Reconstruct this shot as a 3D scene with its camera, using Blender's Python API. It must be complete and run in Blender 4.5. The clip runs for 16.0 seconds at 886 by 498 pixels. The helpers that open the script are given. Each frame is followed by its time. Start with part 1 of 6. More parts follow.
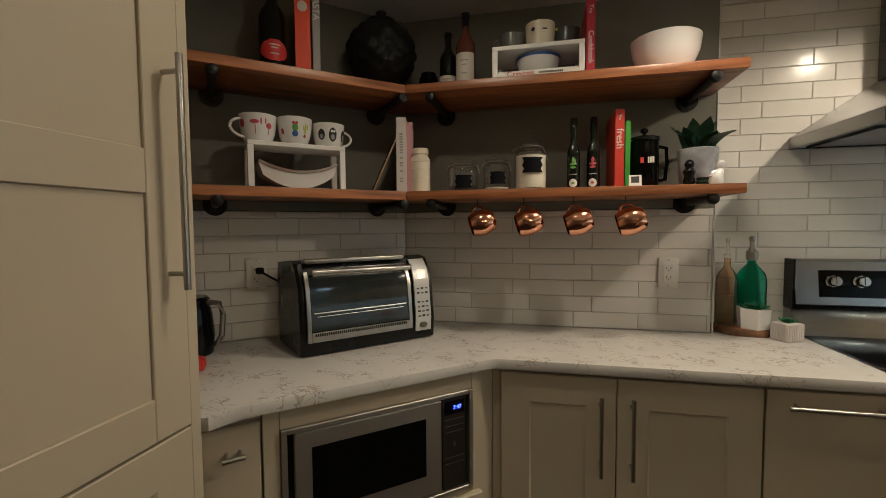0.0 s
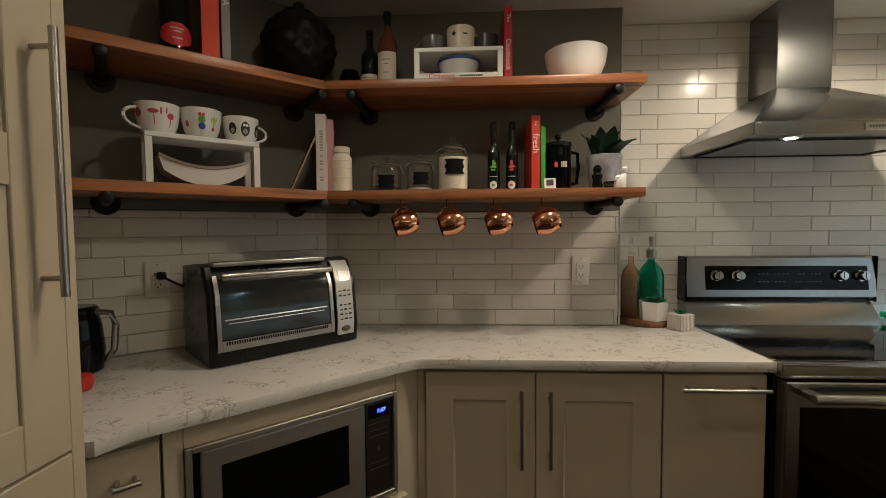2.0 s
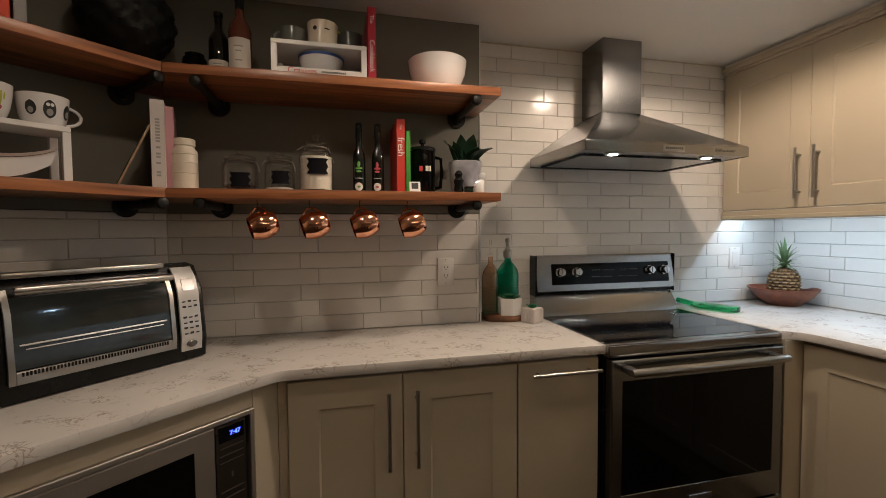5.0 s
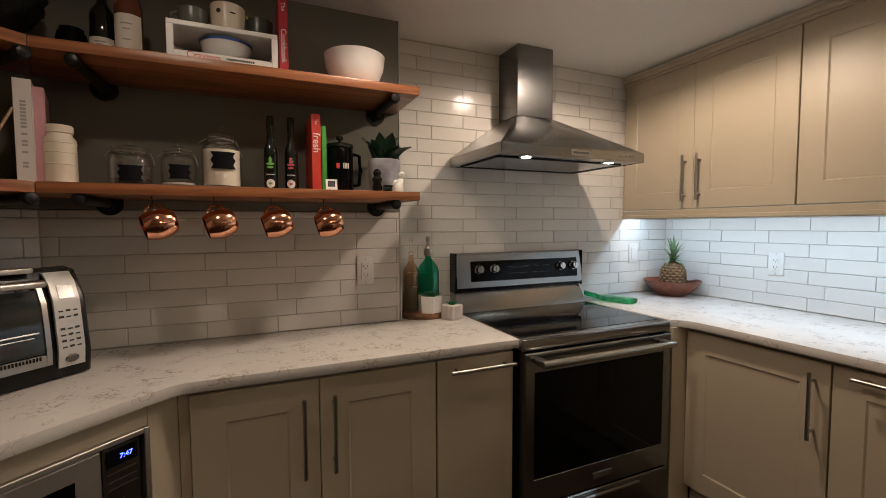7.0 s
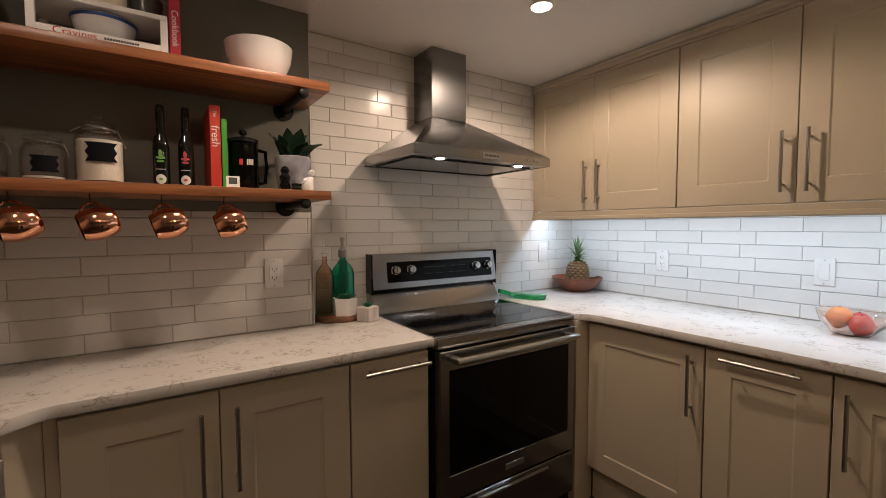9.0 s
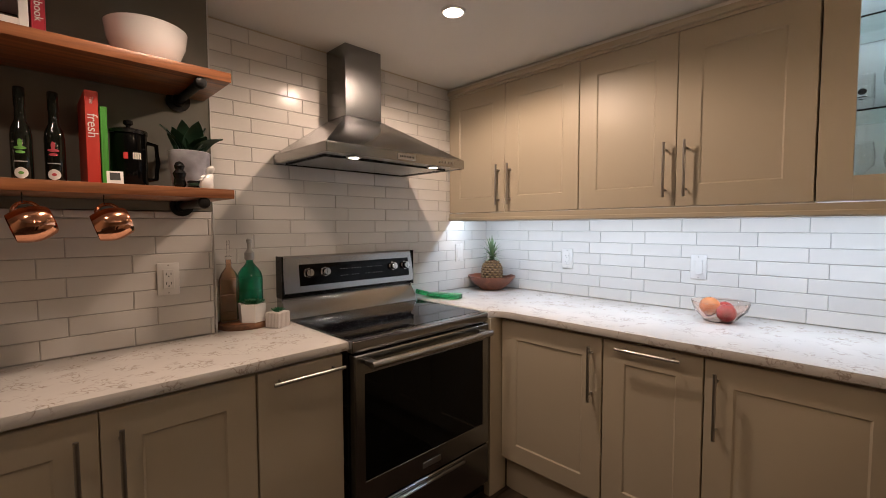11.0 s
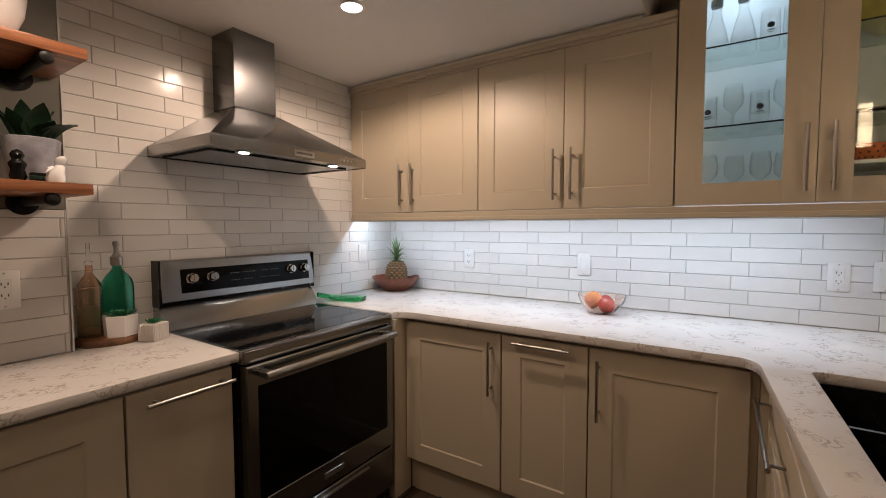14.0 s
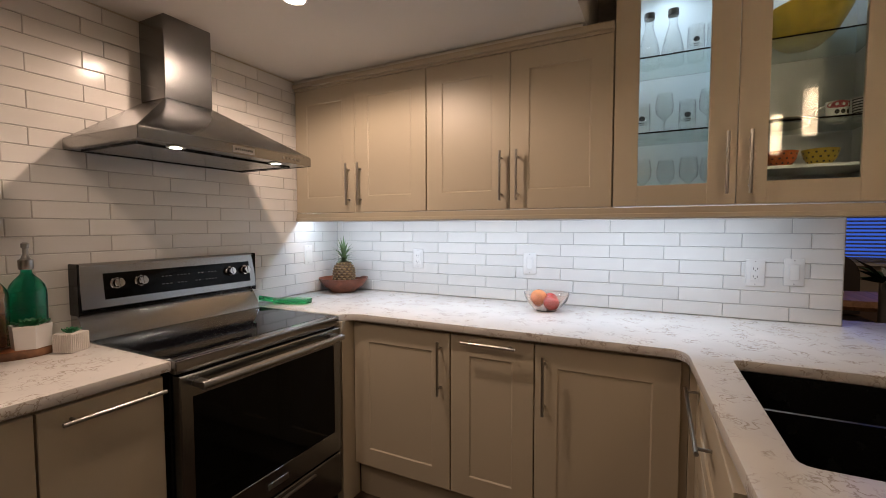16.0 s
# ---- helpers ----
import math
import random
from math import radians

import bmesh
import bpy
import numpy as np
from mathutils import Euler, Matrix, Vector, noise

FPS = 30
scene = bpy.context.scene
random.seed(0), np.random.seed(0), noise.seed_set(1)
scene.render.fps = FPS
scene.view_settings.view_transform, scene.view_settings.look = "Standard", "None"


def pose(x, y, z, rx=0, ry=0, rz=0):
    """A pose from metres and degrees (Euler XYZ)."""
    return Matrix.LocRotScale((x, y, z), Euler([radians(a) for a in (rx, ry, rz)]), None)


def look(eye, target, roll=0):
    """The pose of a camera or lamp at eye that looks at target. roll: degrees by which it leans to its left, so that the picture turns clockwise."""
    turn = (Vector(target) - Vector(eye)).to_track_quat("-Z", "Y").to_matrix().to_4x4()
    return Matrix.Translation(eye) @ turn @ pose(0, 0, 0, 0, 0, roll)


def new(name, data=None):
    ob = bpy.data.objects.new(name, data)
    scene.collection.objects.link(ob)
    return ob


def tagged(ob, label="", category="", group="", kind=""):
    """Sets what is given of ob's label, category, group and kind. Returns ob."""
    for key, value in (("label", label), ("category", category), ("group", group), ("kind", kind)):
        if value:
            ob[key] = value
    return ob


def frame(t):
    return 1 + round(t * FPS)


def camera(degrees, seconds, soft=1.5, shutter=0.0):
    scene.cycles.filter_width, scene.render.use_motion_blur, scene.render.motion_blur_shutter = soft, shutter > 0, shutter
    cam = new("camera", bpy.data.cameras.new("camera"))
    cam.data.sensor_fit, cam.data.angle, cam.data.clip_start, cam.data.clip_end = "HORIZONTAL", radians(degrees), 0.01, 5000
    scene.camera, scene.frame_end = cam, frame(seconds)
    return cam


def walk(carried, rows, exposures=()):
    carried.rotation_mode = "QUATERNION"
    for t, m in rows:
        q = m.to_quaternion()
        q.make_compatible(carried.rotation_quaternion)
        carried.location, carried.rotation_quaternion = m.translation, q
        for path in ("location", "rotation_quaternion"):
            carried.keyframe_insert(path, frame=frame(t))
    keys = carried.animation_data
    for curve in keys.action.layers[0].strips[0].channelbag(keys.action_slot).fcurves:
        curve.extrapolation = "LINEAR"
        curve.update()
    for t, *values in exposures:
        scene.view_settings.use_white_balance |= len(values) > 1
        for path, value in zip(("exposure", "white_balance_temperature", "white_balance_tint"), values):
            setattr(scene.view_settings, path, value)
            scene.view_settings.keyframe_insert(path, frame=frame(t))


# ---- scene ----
cam = camera(91.7, 16.0, 0.8)
PATH = [
    (0, (-0.924, -1.918, 1.321), (-1.361, 0.03, 1.213), -0.4),
    (0.5, (-0.922, -1.915, 1.317), (-1.263, 0.053, 1.214), -0.4),
    (1, (-0.918, -1.914, 1.32), (-1.172, 0.067, 1.213), -0.4),
    (1.5, (-0.914, -1.912, 1.316), (-1.087, 0.078, 1.215), -0.3),
    (2, (-0.912, -1.909, 1.312), (-1.016, 0.086, 1.216), -0.4),
    (2.5, (-0.915, -1.907, 1.311), (-0.936, 0.091, 1.216), -0.3),
    (3, (-0.908, -1.903, 1.312), (-0.854, 0.093, 1.215), -0.3),
    (3.5, (-0.902, -1.905, 1.315), (-0.723, 0.085, 1.214), -0.3),
    (4, (-0.897, -1.899, 1.305), (-0.608, 0.078, 1.217), -0.4),
    (6.5, (-0.873, -1.91, 1.323), (-0.151, -0.048, 1.213), -0.2),
    (7, (-0.866, -1.907, 1.327), (-0.064, -0.079, 1.213), -0.2),
    (7.5, (-0.859, -1.912, 1.329), (0.026, -0.122, 1.213), -0.1),
    (8, (-0.851, -1.915, 1.33), (0.103, -0.161, 1.214), -0.2),
    (8.5, (-0.84, -1.929, 1.326), (0.191, -0.219, 1.214), -0.3),
    (9, (-0.836, -1.918, 1.321), (0.279, -0.261, 1.214), -0.2),
    (11.5, (-0.808, -1.938, 1.325), (0.639, -0.562, 1.215), -0.2),
    (12, (-0.802, -1.941, 1.325), (0.691, -0.614, 1.215), -0.2),
    (12.5, (-0.801, -1.938, 1.324), (0.738, -0.665, 1.216), -0.1),
    (13, (-0.795, -1.942, 1.324), (0.783, -0.719, 1.216), -0.1),
    (13.5, (-0.793, -1.943, 1.324), (0.832, -0.781, 1.217), -0.1),
    (14, (-0.793, -1.94, 1.325), (0.876, -0.842, 1.218), -0.1),
    (14.5, (-0.789, -1.942, 1.322), (0.911, -0.893, 1.218), -0.1),
    (15, (-0.786, -1.943, 1.323), (0.941, -0.939, 1.218), -0.1),
    (15.5, (-0.788, -1.939, 1.323), (0.972, -0.995, 1.219), -0.1),
    (16, (-0.783, -1.942, 1.323), (1.001, -1.045, 1.218), -0.1),
]
walk(cam, [(t, look(eye, target, roll)) for t, eye, target, roll in PATH],
     exposures=[(0, 0.02, 5850, -2), (2, 0.0, 5850, -2), (4, -0.04, 6080, 8), (7, -0.02, 6080, 9), (9, 0.0, 6350, 14), (13, 0.0, 6400, 17), (16, 0.0, 6400, 17)])

# ---- light ----
world = bpy.data.worlds.new("dusk")
scene.world = world
world.use_nodes = True
world.node_tree.nodes["Background"].inputs[0].default_value = (0.03, 0.09, 0.45, 1)
world.node_tree.nodes["Background"].inputs[1].default_value = 1.2

CEIL, HIGH = 2.168, 2.45


def area_lamp(name, where, target, power, color, sx, sy=0.0):
    d = bpy.data.lights.new(name, "AREA")
    d.energy, d.color = power, color
    d.shape = "RECTANGLE" if sy else "DISK"
    d.size = sx
    if sy:
        d.size_y = sy
    ob = new(name, d)
    ob.matrix_world = look(where, target)
    return ob


WARM = (1.0, 0.76, 0.56)
COOL = (0.66, 0.83, 1.0)
# HIGH pots at y -3.2, -3.9 and -3.4 are unseen, added as fill
POTS_AND_FILL = [(0.43, -0.72, CEIL, 0.0), (-0.46, -0.74, CEIL, 0.0), (-1.12, -1.05, CEIL, 2.8), (-0.35, -3.2, HIGH, 0.8), (0.75, -3.9, HIGH, 5.0), (-1.0, -3.4, HIGH, 0.6), (2.7, -4.4, HIGH, 8)]
PENDANTS = [(-0.32, 1.77, 2.01), (0.36, 1.76, 1.98)]
for px, py, pz, watts in POTS_AND_FILL:
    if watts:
        area_lamp("pot_and_fill_lamp", (px, py, pz - 0.014), (px, py, 0), watts, WARM, 0.072)
# the two pots over the range and the shelves sit in cans that cut their light off near the ceiling
for px, py, watts, cone, edge in ((0.43, -0.72, 43.0, 167, 0.35), (-0.46, -0.74, 19.0, 128, 0.5)):
    d = bpy.data.lights.new("pot_and_fill_lamp", "SPOT")
    d.energy, d.color, d.shadow_soft_size, d.spot_size, d.spot_blend = watts, WARM, 0.036, radians(cone), edge
    new("pot_and_fill_lamp", d).matrix_world = pose(px, py, CEIL - 0.016)
# strip under the wall cabinets, behind the valance
area_lamp("strip_lamp", (1.175, -1.18, 1.398), (1.235, -1.18, 0.9), 10.0, COOL, 2.30, 0.012).rotation_euler = (radians(-10), 0, radians(90))
# small lamps in the top of the glass cabinet
area_lamp("cabinet_lamp", (1.31, -1.97, 2.375), (1.31, -1.97, 0), 1.15, COOL, 0.10)
area_lamp("cabinet_lamp", (1.31, -2.40, 2.375), (1.31, -2.40, 0), 0.40, COOL, 0.10)

# ---- materials ----


def material(name, color, rough=0.5, metal=0.0, vary=0.08, scale=6.0, bump=0.0, bscale=80.0, stretch=(1, 1, 1), random_v=0.0, coat=0.0, spec=0.5, rvary=0.06):
    m = bpy.data.materials.new(name)
    m.use_nodes = True
    nt = m.node_tree
    b = nt.nodes["Principled BSDF"]
    b.inputs["Roughness"].default_value = rough
    b.inputs["Metallic"].default_value = metal
    b.inputs["Coat Weight"].default_value = coat
    b.inputs["Specular IOR Level"].default_value = spec
    tc = nt.nodes.new("ShaderNodeTexCoord")
    mp = nt.nodes.new("ShaderNodeMapping")
    mp.inputs["Scale"].default_value = stretch
    nt.links.new(tc.outputs["Object"], mp.inputs["Vector"])
    n1 = nt.nodes.new("ShaderNodeTexNoise")
    n1.inputs["Scale"].default_value, n1.inputs["Detail"].default_value = scale, 6
    nt.links.new(mp.outputs[0], n1.inputs["Vector"])
    ramp = nt.nodes.new("ShaderNodeValToRGB")
    lo = [max(c * (1 - vary), 0) for c in color]
    hi = [min(c * (1 + vary), 1) for c in color]
    ramp.color_ramp.elements[0].position, ramp.color_ramp.elements[1].position = 0.3, 0.7
    ramp.color_ramp.elements[0].color, ramp.color_ramp.elements[1].color = (*lo, 1), (*hi, 1)
    nt.links.new(n1.outputs["Fac"], ramp.inputs[0])
    out = ramp.outputs[0]
    if random_v:
        oi = nt.nodes.new("ShaderNodeObjectInfo")
        mr = nt.nodes.new("ShaderNodeMapRange")
        mr.inputs["To Min"].default_value, mr.inputs["To Max"].default_value = 1 - random_v, 1 + random_v
        nt.links.new(oi.outputs["Random"], mr.inputs["Value"])
        hs = nt.nodes.new("ShaderNodeHueSaturation")
        nt.links.new(mr.outputs[0], hs.inputs["Value"])
        nt.links.new(out, hs.inputs["Color"])
        out = hs.outputs[0]
    nt.links.new(out, b.inputs["Base Color"])
    if rvary:
        rr = nt.nodes.new("ShaderNodeMapRange")
        rr.inputs["To Min"].default_value, rr.inputs["To Max"].default_value = max(rough - rvary, 0.02), min(rough + rvary, 1)
        nt.links.new(n1.outputs["Fac"], rr.inputs["Value"])
        nt.links.new(rr.outputs[0], b.inputs["Roughness"])
    if bump:
        n2 = nt.nodes.new("ShaderNodeTexNoise")
        n2.inputs["Scale"].default_value, n2.inputs["Detail"].default_value = bscale, 4
        nt.links.new(mp.outputs[0], n2.inputs["Vector"])
        bp = nt.nodes.new("ShaderNodeBump")
        bp.inputs["Strength"].default_value, bp.inputs["Distance"].default_value = bump, 0.002
        nt.links.new(n2.outputs["Fac"], bp.inputs["Height"])
        nt.links.new(bp.outputs[0], b.inputs["Normal"])
    return m


def glass(name, color=(1, 1, 1), rough=0.0, ior=1.45):
    m = bpy.data.materials.new(name)
    m.use_nodes = True
    b = m.node_tree.nodes["Principled BSDF"]
    b.inputs["Base Color"].default_value = (*color, 1)
    b.inputs["Transmission Weight"].default_value = 1
    b.inputs["Roughness"].default_value, b.inputs["IOR"].default_value = rough, ior
    return m


def thin_glass(name):
    """Blown glass too thin to bend the view: clear, with gloss that grows towards its rims."""
    m = bpy.data.materials.new(name)
    m.use_nodes = True
    nt = m.node_tree
    nt.nodes.remove(nt.nodes["Principled BSDF"])
    clear, gloss, mix, lw, pw, sc = (nt.nodes.new(k) for k in ("ShaderNodeBsdfTransparent", "ShaderNodeBsdfGlossy", "ShaderNodeMixShader", "ShaderNodeLayerWeight", "ShaderNodeMath", "ShaderNodeMath"))
    clear.inputs["Color"].default_value = (0.988, 0.993, 0.992, 1)
    gloss.inputs["Roughness"].default_value = 0.04
    lw.inputs["Blend"].default_value = 0.5
    pw.operation, pw.inputs[1].default_value = "POWER", 3.0
    sc.operation, sc.inputs[1].default_value, sc.inputs[2].default_value = "MULTIPLY_ADD", 0.85, 0.06
    nt.links.new(lw.outputs["Facing"], pw.inputs[0])
    nt.links.new(pw.outputs[0], sc.inputs[0])
    nt.links.new(sc.outputs[0], mix.inputs[0])
    nt.links.new(clear.outputs[0], mix.inputs[1])
    nt.links.new(gloss.outputs[0], mix.inputs[2])
    nt.links.new(mix.outputs[0], nt.nodes["Material Output"].inputs["Surface"])
    return m


def glow(name, color, strength):
    m = bpy.data.materials.new(name)
    m.use_nodes = True
    b = m.node_tree.nodes["Principled BSDF"]
    b.inputs["Base Color"].default_value = (0.8, 0.8, 0.8, 1)
    b.inputs["Emission Color"].default_value, b.inputs["Emission Strength"].default_value = (*color, 1), strength
    return m


def quartz():
    m = material("quartz", (0.60, 0.57, 0.535), 0.22, vary=0.05, scale=5, rvary=0.03)
    nt = m.node_tree
    b = nt.nodes["Principled BSDF"]
    tc = nt.nodes["Texture Coordinate"]
    # drifting brown veins, broken into flecks
    warp = nt.nodes.new("ShaderNodeTexNoise")
    warp.inputs["Scale"].default_value, warp.inputs["Detail"].default_value, warp.inputs["Distortion"].default_value = 36, 8, 0.5
    nt.links.new(tc.outputs["Object"], warp.inputs["Vector"])
    r1 = nt.nodes.new("ShaderNodeValToRGB")
    e = r1.color_ramp.elements
    e[0].position, e[0].color = 0.458, (0, 0, 0, 1)
    e[1].position, e[1].color = 0.542, (0, 0, 0, 1)
    mid = e.new(0.50)
    mid.color = (1, 1, 1, 1)
    nt.links.new(warp.outputs["Fac"], r1.inputs[0])
    patch = nt.nodes.new("ShaderNodeTexNoise")
    patch.inputs["Scale"].default_value, patch.inputs["Detail"].default_value = 15, 5
    nt.links.new(tc.outputs["Object"], patch.inputs["Vector"])
    r2 = nt.nodes.new("ShaderNodeValToRGB")
    r2.color_ramp.elements[0].position, r2.color_ramp.elements[1].position = 0.49, 0.60
    nt.links.new(patch.outputs["Fac"], r2.inputs[0])
    mul = nt.nodes.new("ShaderNodeMath")
    mul.operation = "MULTIPLY"
    nt.links.new(r1.outputs[0], mul.inputs[0])
    nt.links.new(r2.outputs[0], mul.inputs[1])
    k = nt.nodes.new("ShaderNodeMath")
    k.operation = "MULTIPLY"
    k.inputs[1].default_value = 0.75
    nt.links.new(mul.outputs[0], k.inputs[0])
    mix = nt.nodes.new("ShaderNodeMix")
    mix.data_type = "RGBA"
    ramp = nt.nodes["Color Ramp"]
    nt.links.new(k.outputs[0], mix.inputs["Factor"])
    nt.links.new(ramp.outputs[0], mix.inputs[6])
    mix.inputs[7].default_value = (0.25, 0.185, 0.14, 1)
    nt.links.new(mix.outputs[2], b.inputs["Base Color"])
    return m


def brushed(m, amount):
    """Level brush lines that draw highlights out upwards and downwards."""
    nt = m.node_tree
    tg = nt.nodes.new("ShaderNodeTangent")
    tg.direction_type, tg.axis = "RADIAL", "Z"
    b = nt.nodes["Principled BSDF"]
    b.inputs["Anisotropic"].default_value = amount
    nt.links.new(tg.outputs[0], b.inputs["Tangent"])
    return m


def wood(name, dark, light, rough=0.35, scale=5.0, along=0.06):
    m = material(name, light, rough, vary=0.1, scale=scale, bump=0.25, bscale=60, stretch=(along, 1, 1))
    nt = m.node_tree
    ramp = nt.nodes["Color Ramp"]
    n1 = nt.nodes["Noise Texture"]
    n1.inputs["Scale"].default_value, n1.inputs["Detail"].default_value, n1.inputs["Distortion"].default_value = 22, 10, 1.2
    ramp.color_ramp.elements[0].color, ramp.color_ramp.elements[1].color = (*dark, 1), (*light, 1)
    return m


M_CAB = material("greige_paint", (0.48, 0.412, 0.305), 0.42, vary=0.02, scale=3, bump=0.05, bscale=220, coat=0.0)
M_CABIN = material("white_board", (0.72, 0.73, 0.72), 0.5, vary=0.02)
M_WALL = material("dark_taupe_paint", (0.15, 0.145, 0.118), 0.75, vary=0.06, scale=2, bump=0.15, bscale=260)
M_PLAIN = material("beige_paint", (0.42, 0.36, 0.28), 0.8, vary=0.04, scale=2, bump=0.1, bscale=200)
M_CEIL = material("ceiling_paint", (0.63, 0.60, 0.55), 0.9, vary=0.02, scale=2, bump=0.15, bscale=160)
M_TILE = material("white_glazed_tile", (0.63, 0.60, 0.56), 0.17, vary=0.05, scale=4, bump=0.05, bscale=11, random_v=0.04, rvary=0.03, spec=0.17)
M_GROUT = material("grey_grout", (0.43, 0.41, 0.38), 0.9, vary=0.12, scale=30, bump=0.3)
M_QUARTZ = quartz()
M_SHELF = wood("stained_plank", (0.115, 0.036, 0.013), (0.45, 0.17, 0.062))
M_FLOOR = wood("dark_floor", (0.03, 0.02, 0.015), (0.075, 0.05, 0.036), 0.3)
M_STEEL = brushed(material("brushed_steel", (0.26, 0.262, 0.262), 0.25, 1.0, 0.02, 60, 0.0, 90, stretch=(14, 14, 0.4), rvary=0.008), 0.55)
M_STEELH = brushed(material("brushed_steel_level", (0.36, 0.355, 0.35), 0.21, 1.0, 0.02, 40, 0.0, 90, stretch=(0.6, 20, 20), rvary=0.012), 0.75)
M_NICKEL = material("brushed_nickel", (0.40, 0.38, 0.35), 0.30, 1.0, 0.01, 20, rvary=0.01)
M_CHROME = material("polished_chrome", (0.55, 0.54, 0.53), 0.12, 1.0, 0.02, 20, rvary=0.02)
M_SATIN = material("satin_steel", (0.52, 0.49, 0.45), 0.46, 1.0, 0.015, 40, stretch=(0.6, 20, 20), rvary=0.02)
M_THIN = thin_glass("thin_glass")
M_ALU = material("aluminium_edging", (0.62, 0.61, 0.59), 0.38, 0.5, 0.02)
M_DARKSTEEL = material("dark_steel", (0.16, 0.15, 0.14), 0.3, 1.0, 0.05, 9, 0.08, 90, stretch=(1, 1, 30))
M_BLACKGLASS = material("black_glass", (0.004, 0.004, 0.005), 0.05, vary=0.1, spec=0.22, rvary=0.015)
M_OVENBLACK = material("oven_black_glass", (0.003, 0.003, 0.003), 0.06, vary=0.1, spec=0.15, rvary=0.01)
M_BLACK = material("black_plastic", (0.006, 0.006, 0.006), 0.26, vary=0.15, scale=20, spec=0.28)
M_IRON = material("black_iron_pipe", (0.018, 0.017, 0.016), 0.42, 0.6, 0.2, 40, 0.3, 120)
M_WHITE = material("white_paint", (0.74, 0.72, 0.69), 0.4, vary=0.03)
M_CERAMIC = material("white_ceramic", (0.74, 0.72, 0.70), 0.16, vary=0.03, coat=0.4)
M_CREAM = material("cream_ceramic", (0.70, 0.62, 0.50), 0.3, vary=0.05, scale=20)
M_PLATE = material("switch_plastic", (0.66, 0.635, 0.60), 0.35, vary=0.02)
M_COPPER = material("polished_copper", (0.86, 0.42, 0.26), 0.12, 1.0, 0.05, 12, 0.0, 70, rvary=0.03)
M_GLASS = glass("clear_glass")
M_DOORGLASS = glass("door_glass", (0.87, 0.965, 0.945))
M_SHELFGLASS = glass("shelf_glass", (0.86, 0.97, 0.94))
M_GREENGLASS = glass("green_glass", (0.10, 0.74, 0.56))
M_AMBER = glass("amber_glass", (0.95, 0.74, 0.60))
M_PINKGLASS = glass("rose_glass", (0.97, 0.84, 0.78))
M_DARKBOTTLE = material("dark_bottle_glass", (0.006, 0.007, 0.005), 0.06, vary=0.1, coat=0.2, spec=0.35)
M_ROSE = material("rose_wine", (0.11, 0.032, 0.02), 0.08, vary=0.1, coat=0.5)
M_LABEL = material("cream_label", (0.62, 0.57, 0.50), 0.6, vary=0.04)
M_LEAF = material("dark_leaf", (0.018, 0.048, 0.026), 0.4, vary=0.35, scale=15, spec=0.3)
M_SUCC = material("succulent_leaf", (0.02, 0.15, 0.06), 0.4, vary=0.3, scale=30)
M_INK = material("dark_ink", (0.03, 0.03, 0.03), 0.6)

# ---- building helpers ----


def bx(bm, x0, x1, y0, y1, z0, z1, bev=0.0, seg=1):
    vs = [bm.verts.new((x, y, z)) for z in (z0, z1) for y in (y0, y1) for x in (x0, x1)]
    fs = [bm.faces.new([vs[i] for i in f]) for f in ((0, 2, 3, 1), (4, 5, 7, 6), (0, 1, 5, 4), (2, 6, 7, 3), (0, 4, 6, 2), (1, 3, 7, 5))]
    if bev:
        es = list({e for f in fs for e in f.edges})
        bmesh.ops.bevel(bm, geom=es, offset=bev, segments=seg, affect="EDGES", profile=0.5)
    return bm


def rings(bm, loops, cap0=True, cap1=True, closed=True):
    """Skin a list of loops with the same number of points."""
    rows = [[bm.verts.new(p) for p in loop] for loop in loops]
    n = len(rows[0])
    for a, b in zip(rows, rows[1:]):
        for i in range(n if closed else n - 1):
            j = (i + 1) % n
            bm.faces.new((a[i], a[j], b[j], b[i]))
    if cap0:
        bm.faces.new(rows[0][::-1])
    if cap1:
        bm.faces.new(rows[-1])
    return bm


def lathe(bm, prof, seg=32, cx=0.0, cy=0.0, z=0.0, cap0=True, cap1=True, sx=1.0, sy=1.0):
    return rings(bm, [[(cx + sx * r * math.cos(2 * math.pi * i / seg), cy + sy * r * math.sin(2 * math.pi * i / seg), z + h) for i in range(seg)] for r, h in prof], cap0, cap1)


def tube(bm, pts, r, seg=10):
    pts = [Vector(p) for p in pts]
    loops = []
    up = Vector((0, 0, 1))
    for i, p in enumerate(pts):
        d = (pts[min(i + 1, len(pts) - 1)] - pts[max(i - 1, 0)]).normalized()
        ref = up if abs(d.z) < 0.9 else Vector((0, 1, 0))
        a = d.cross(ref).normalized()
        b = a.cross(d)
        loops.append([p + r * (math.cos(2 * math.pi * k / seg) * a + math.sin(2 * math.pi * k / seg) * b) for k in range(seg)])
    return rings(bm, loops)


def arc(c, r, a0, a1, n, plane="xz", y=0.0):
    out = []
    for i in range(n + 1):
        a = radians(a0 + (a1 - a0) * i / n)
        p, q = c[0] + r * math.cos(a), c[1] + r * math.sin(a)
        out.append((p, y, q) if plane == "xz" else (p, q, y))
    return out


def finish(name, bm, mat, smooth=35):
    bmesh.ops.recalc_face_normals(bm, faces=bm.faces[:])
    me = bpy.data.meshes.new(name)
    bm.to_mesh(me)
    bm.free()
    if mat:
        me.materials.append(mat)
    me.shade_smooth()
    me.set_sharp_from_angle(angle=radians(smooth))
    return me


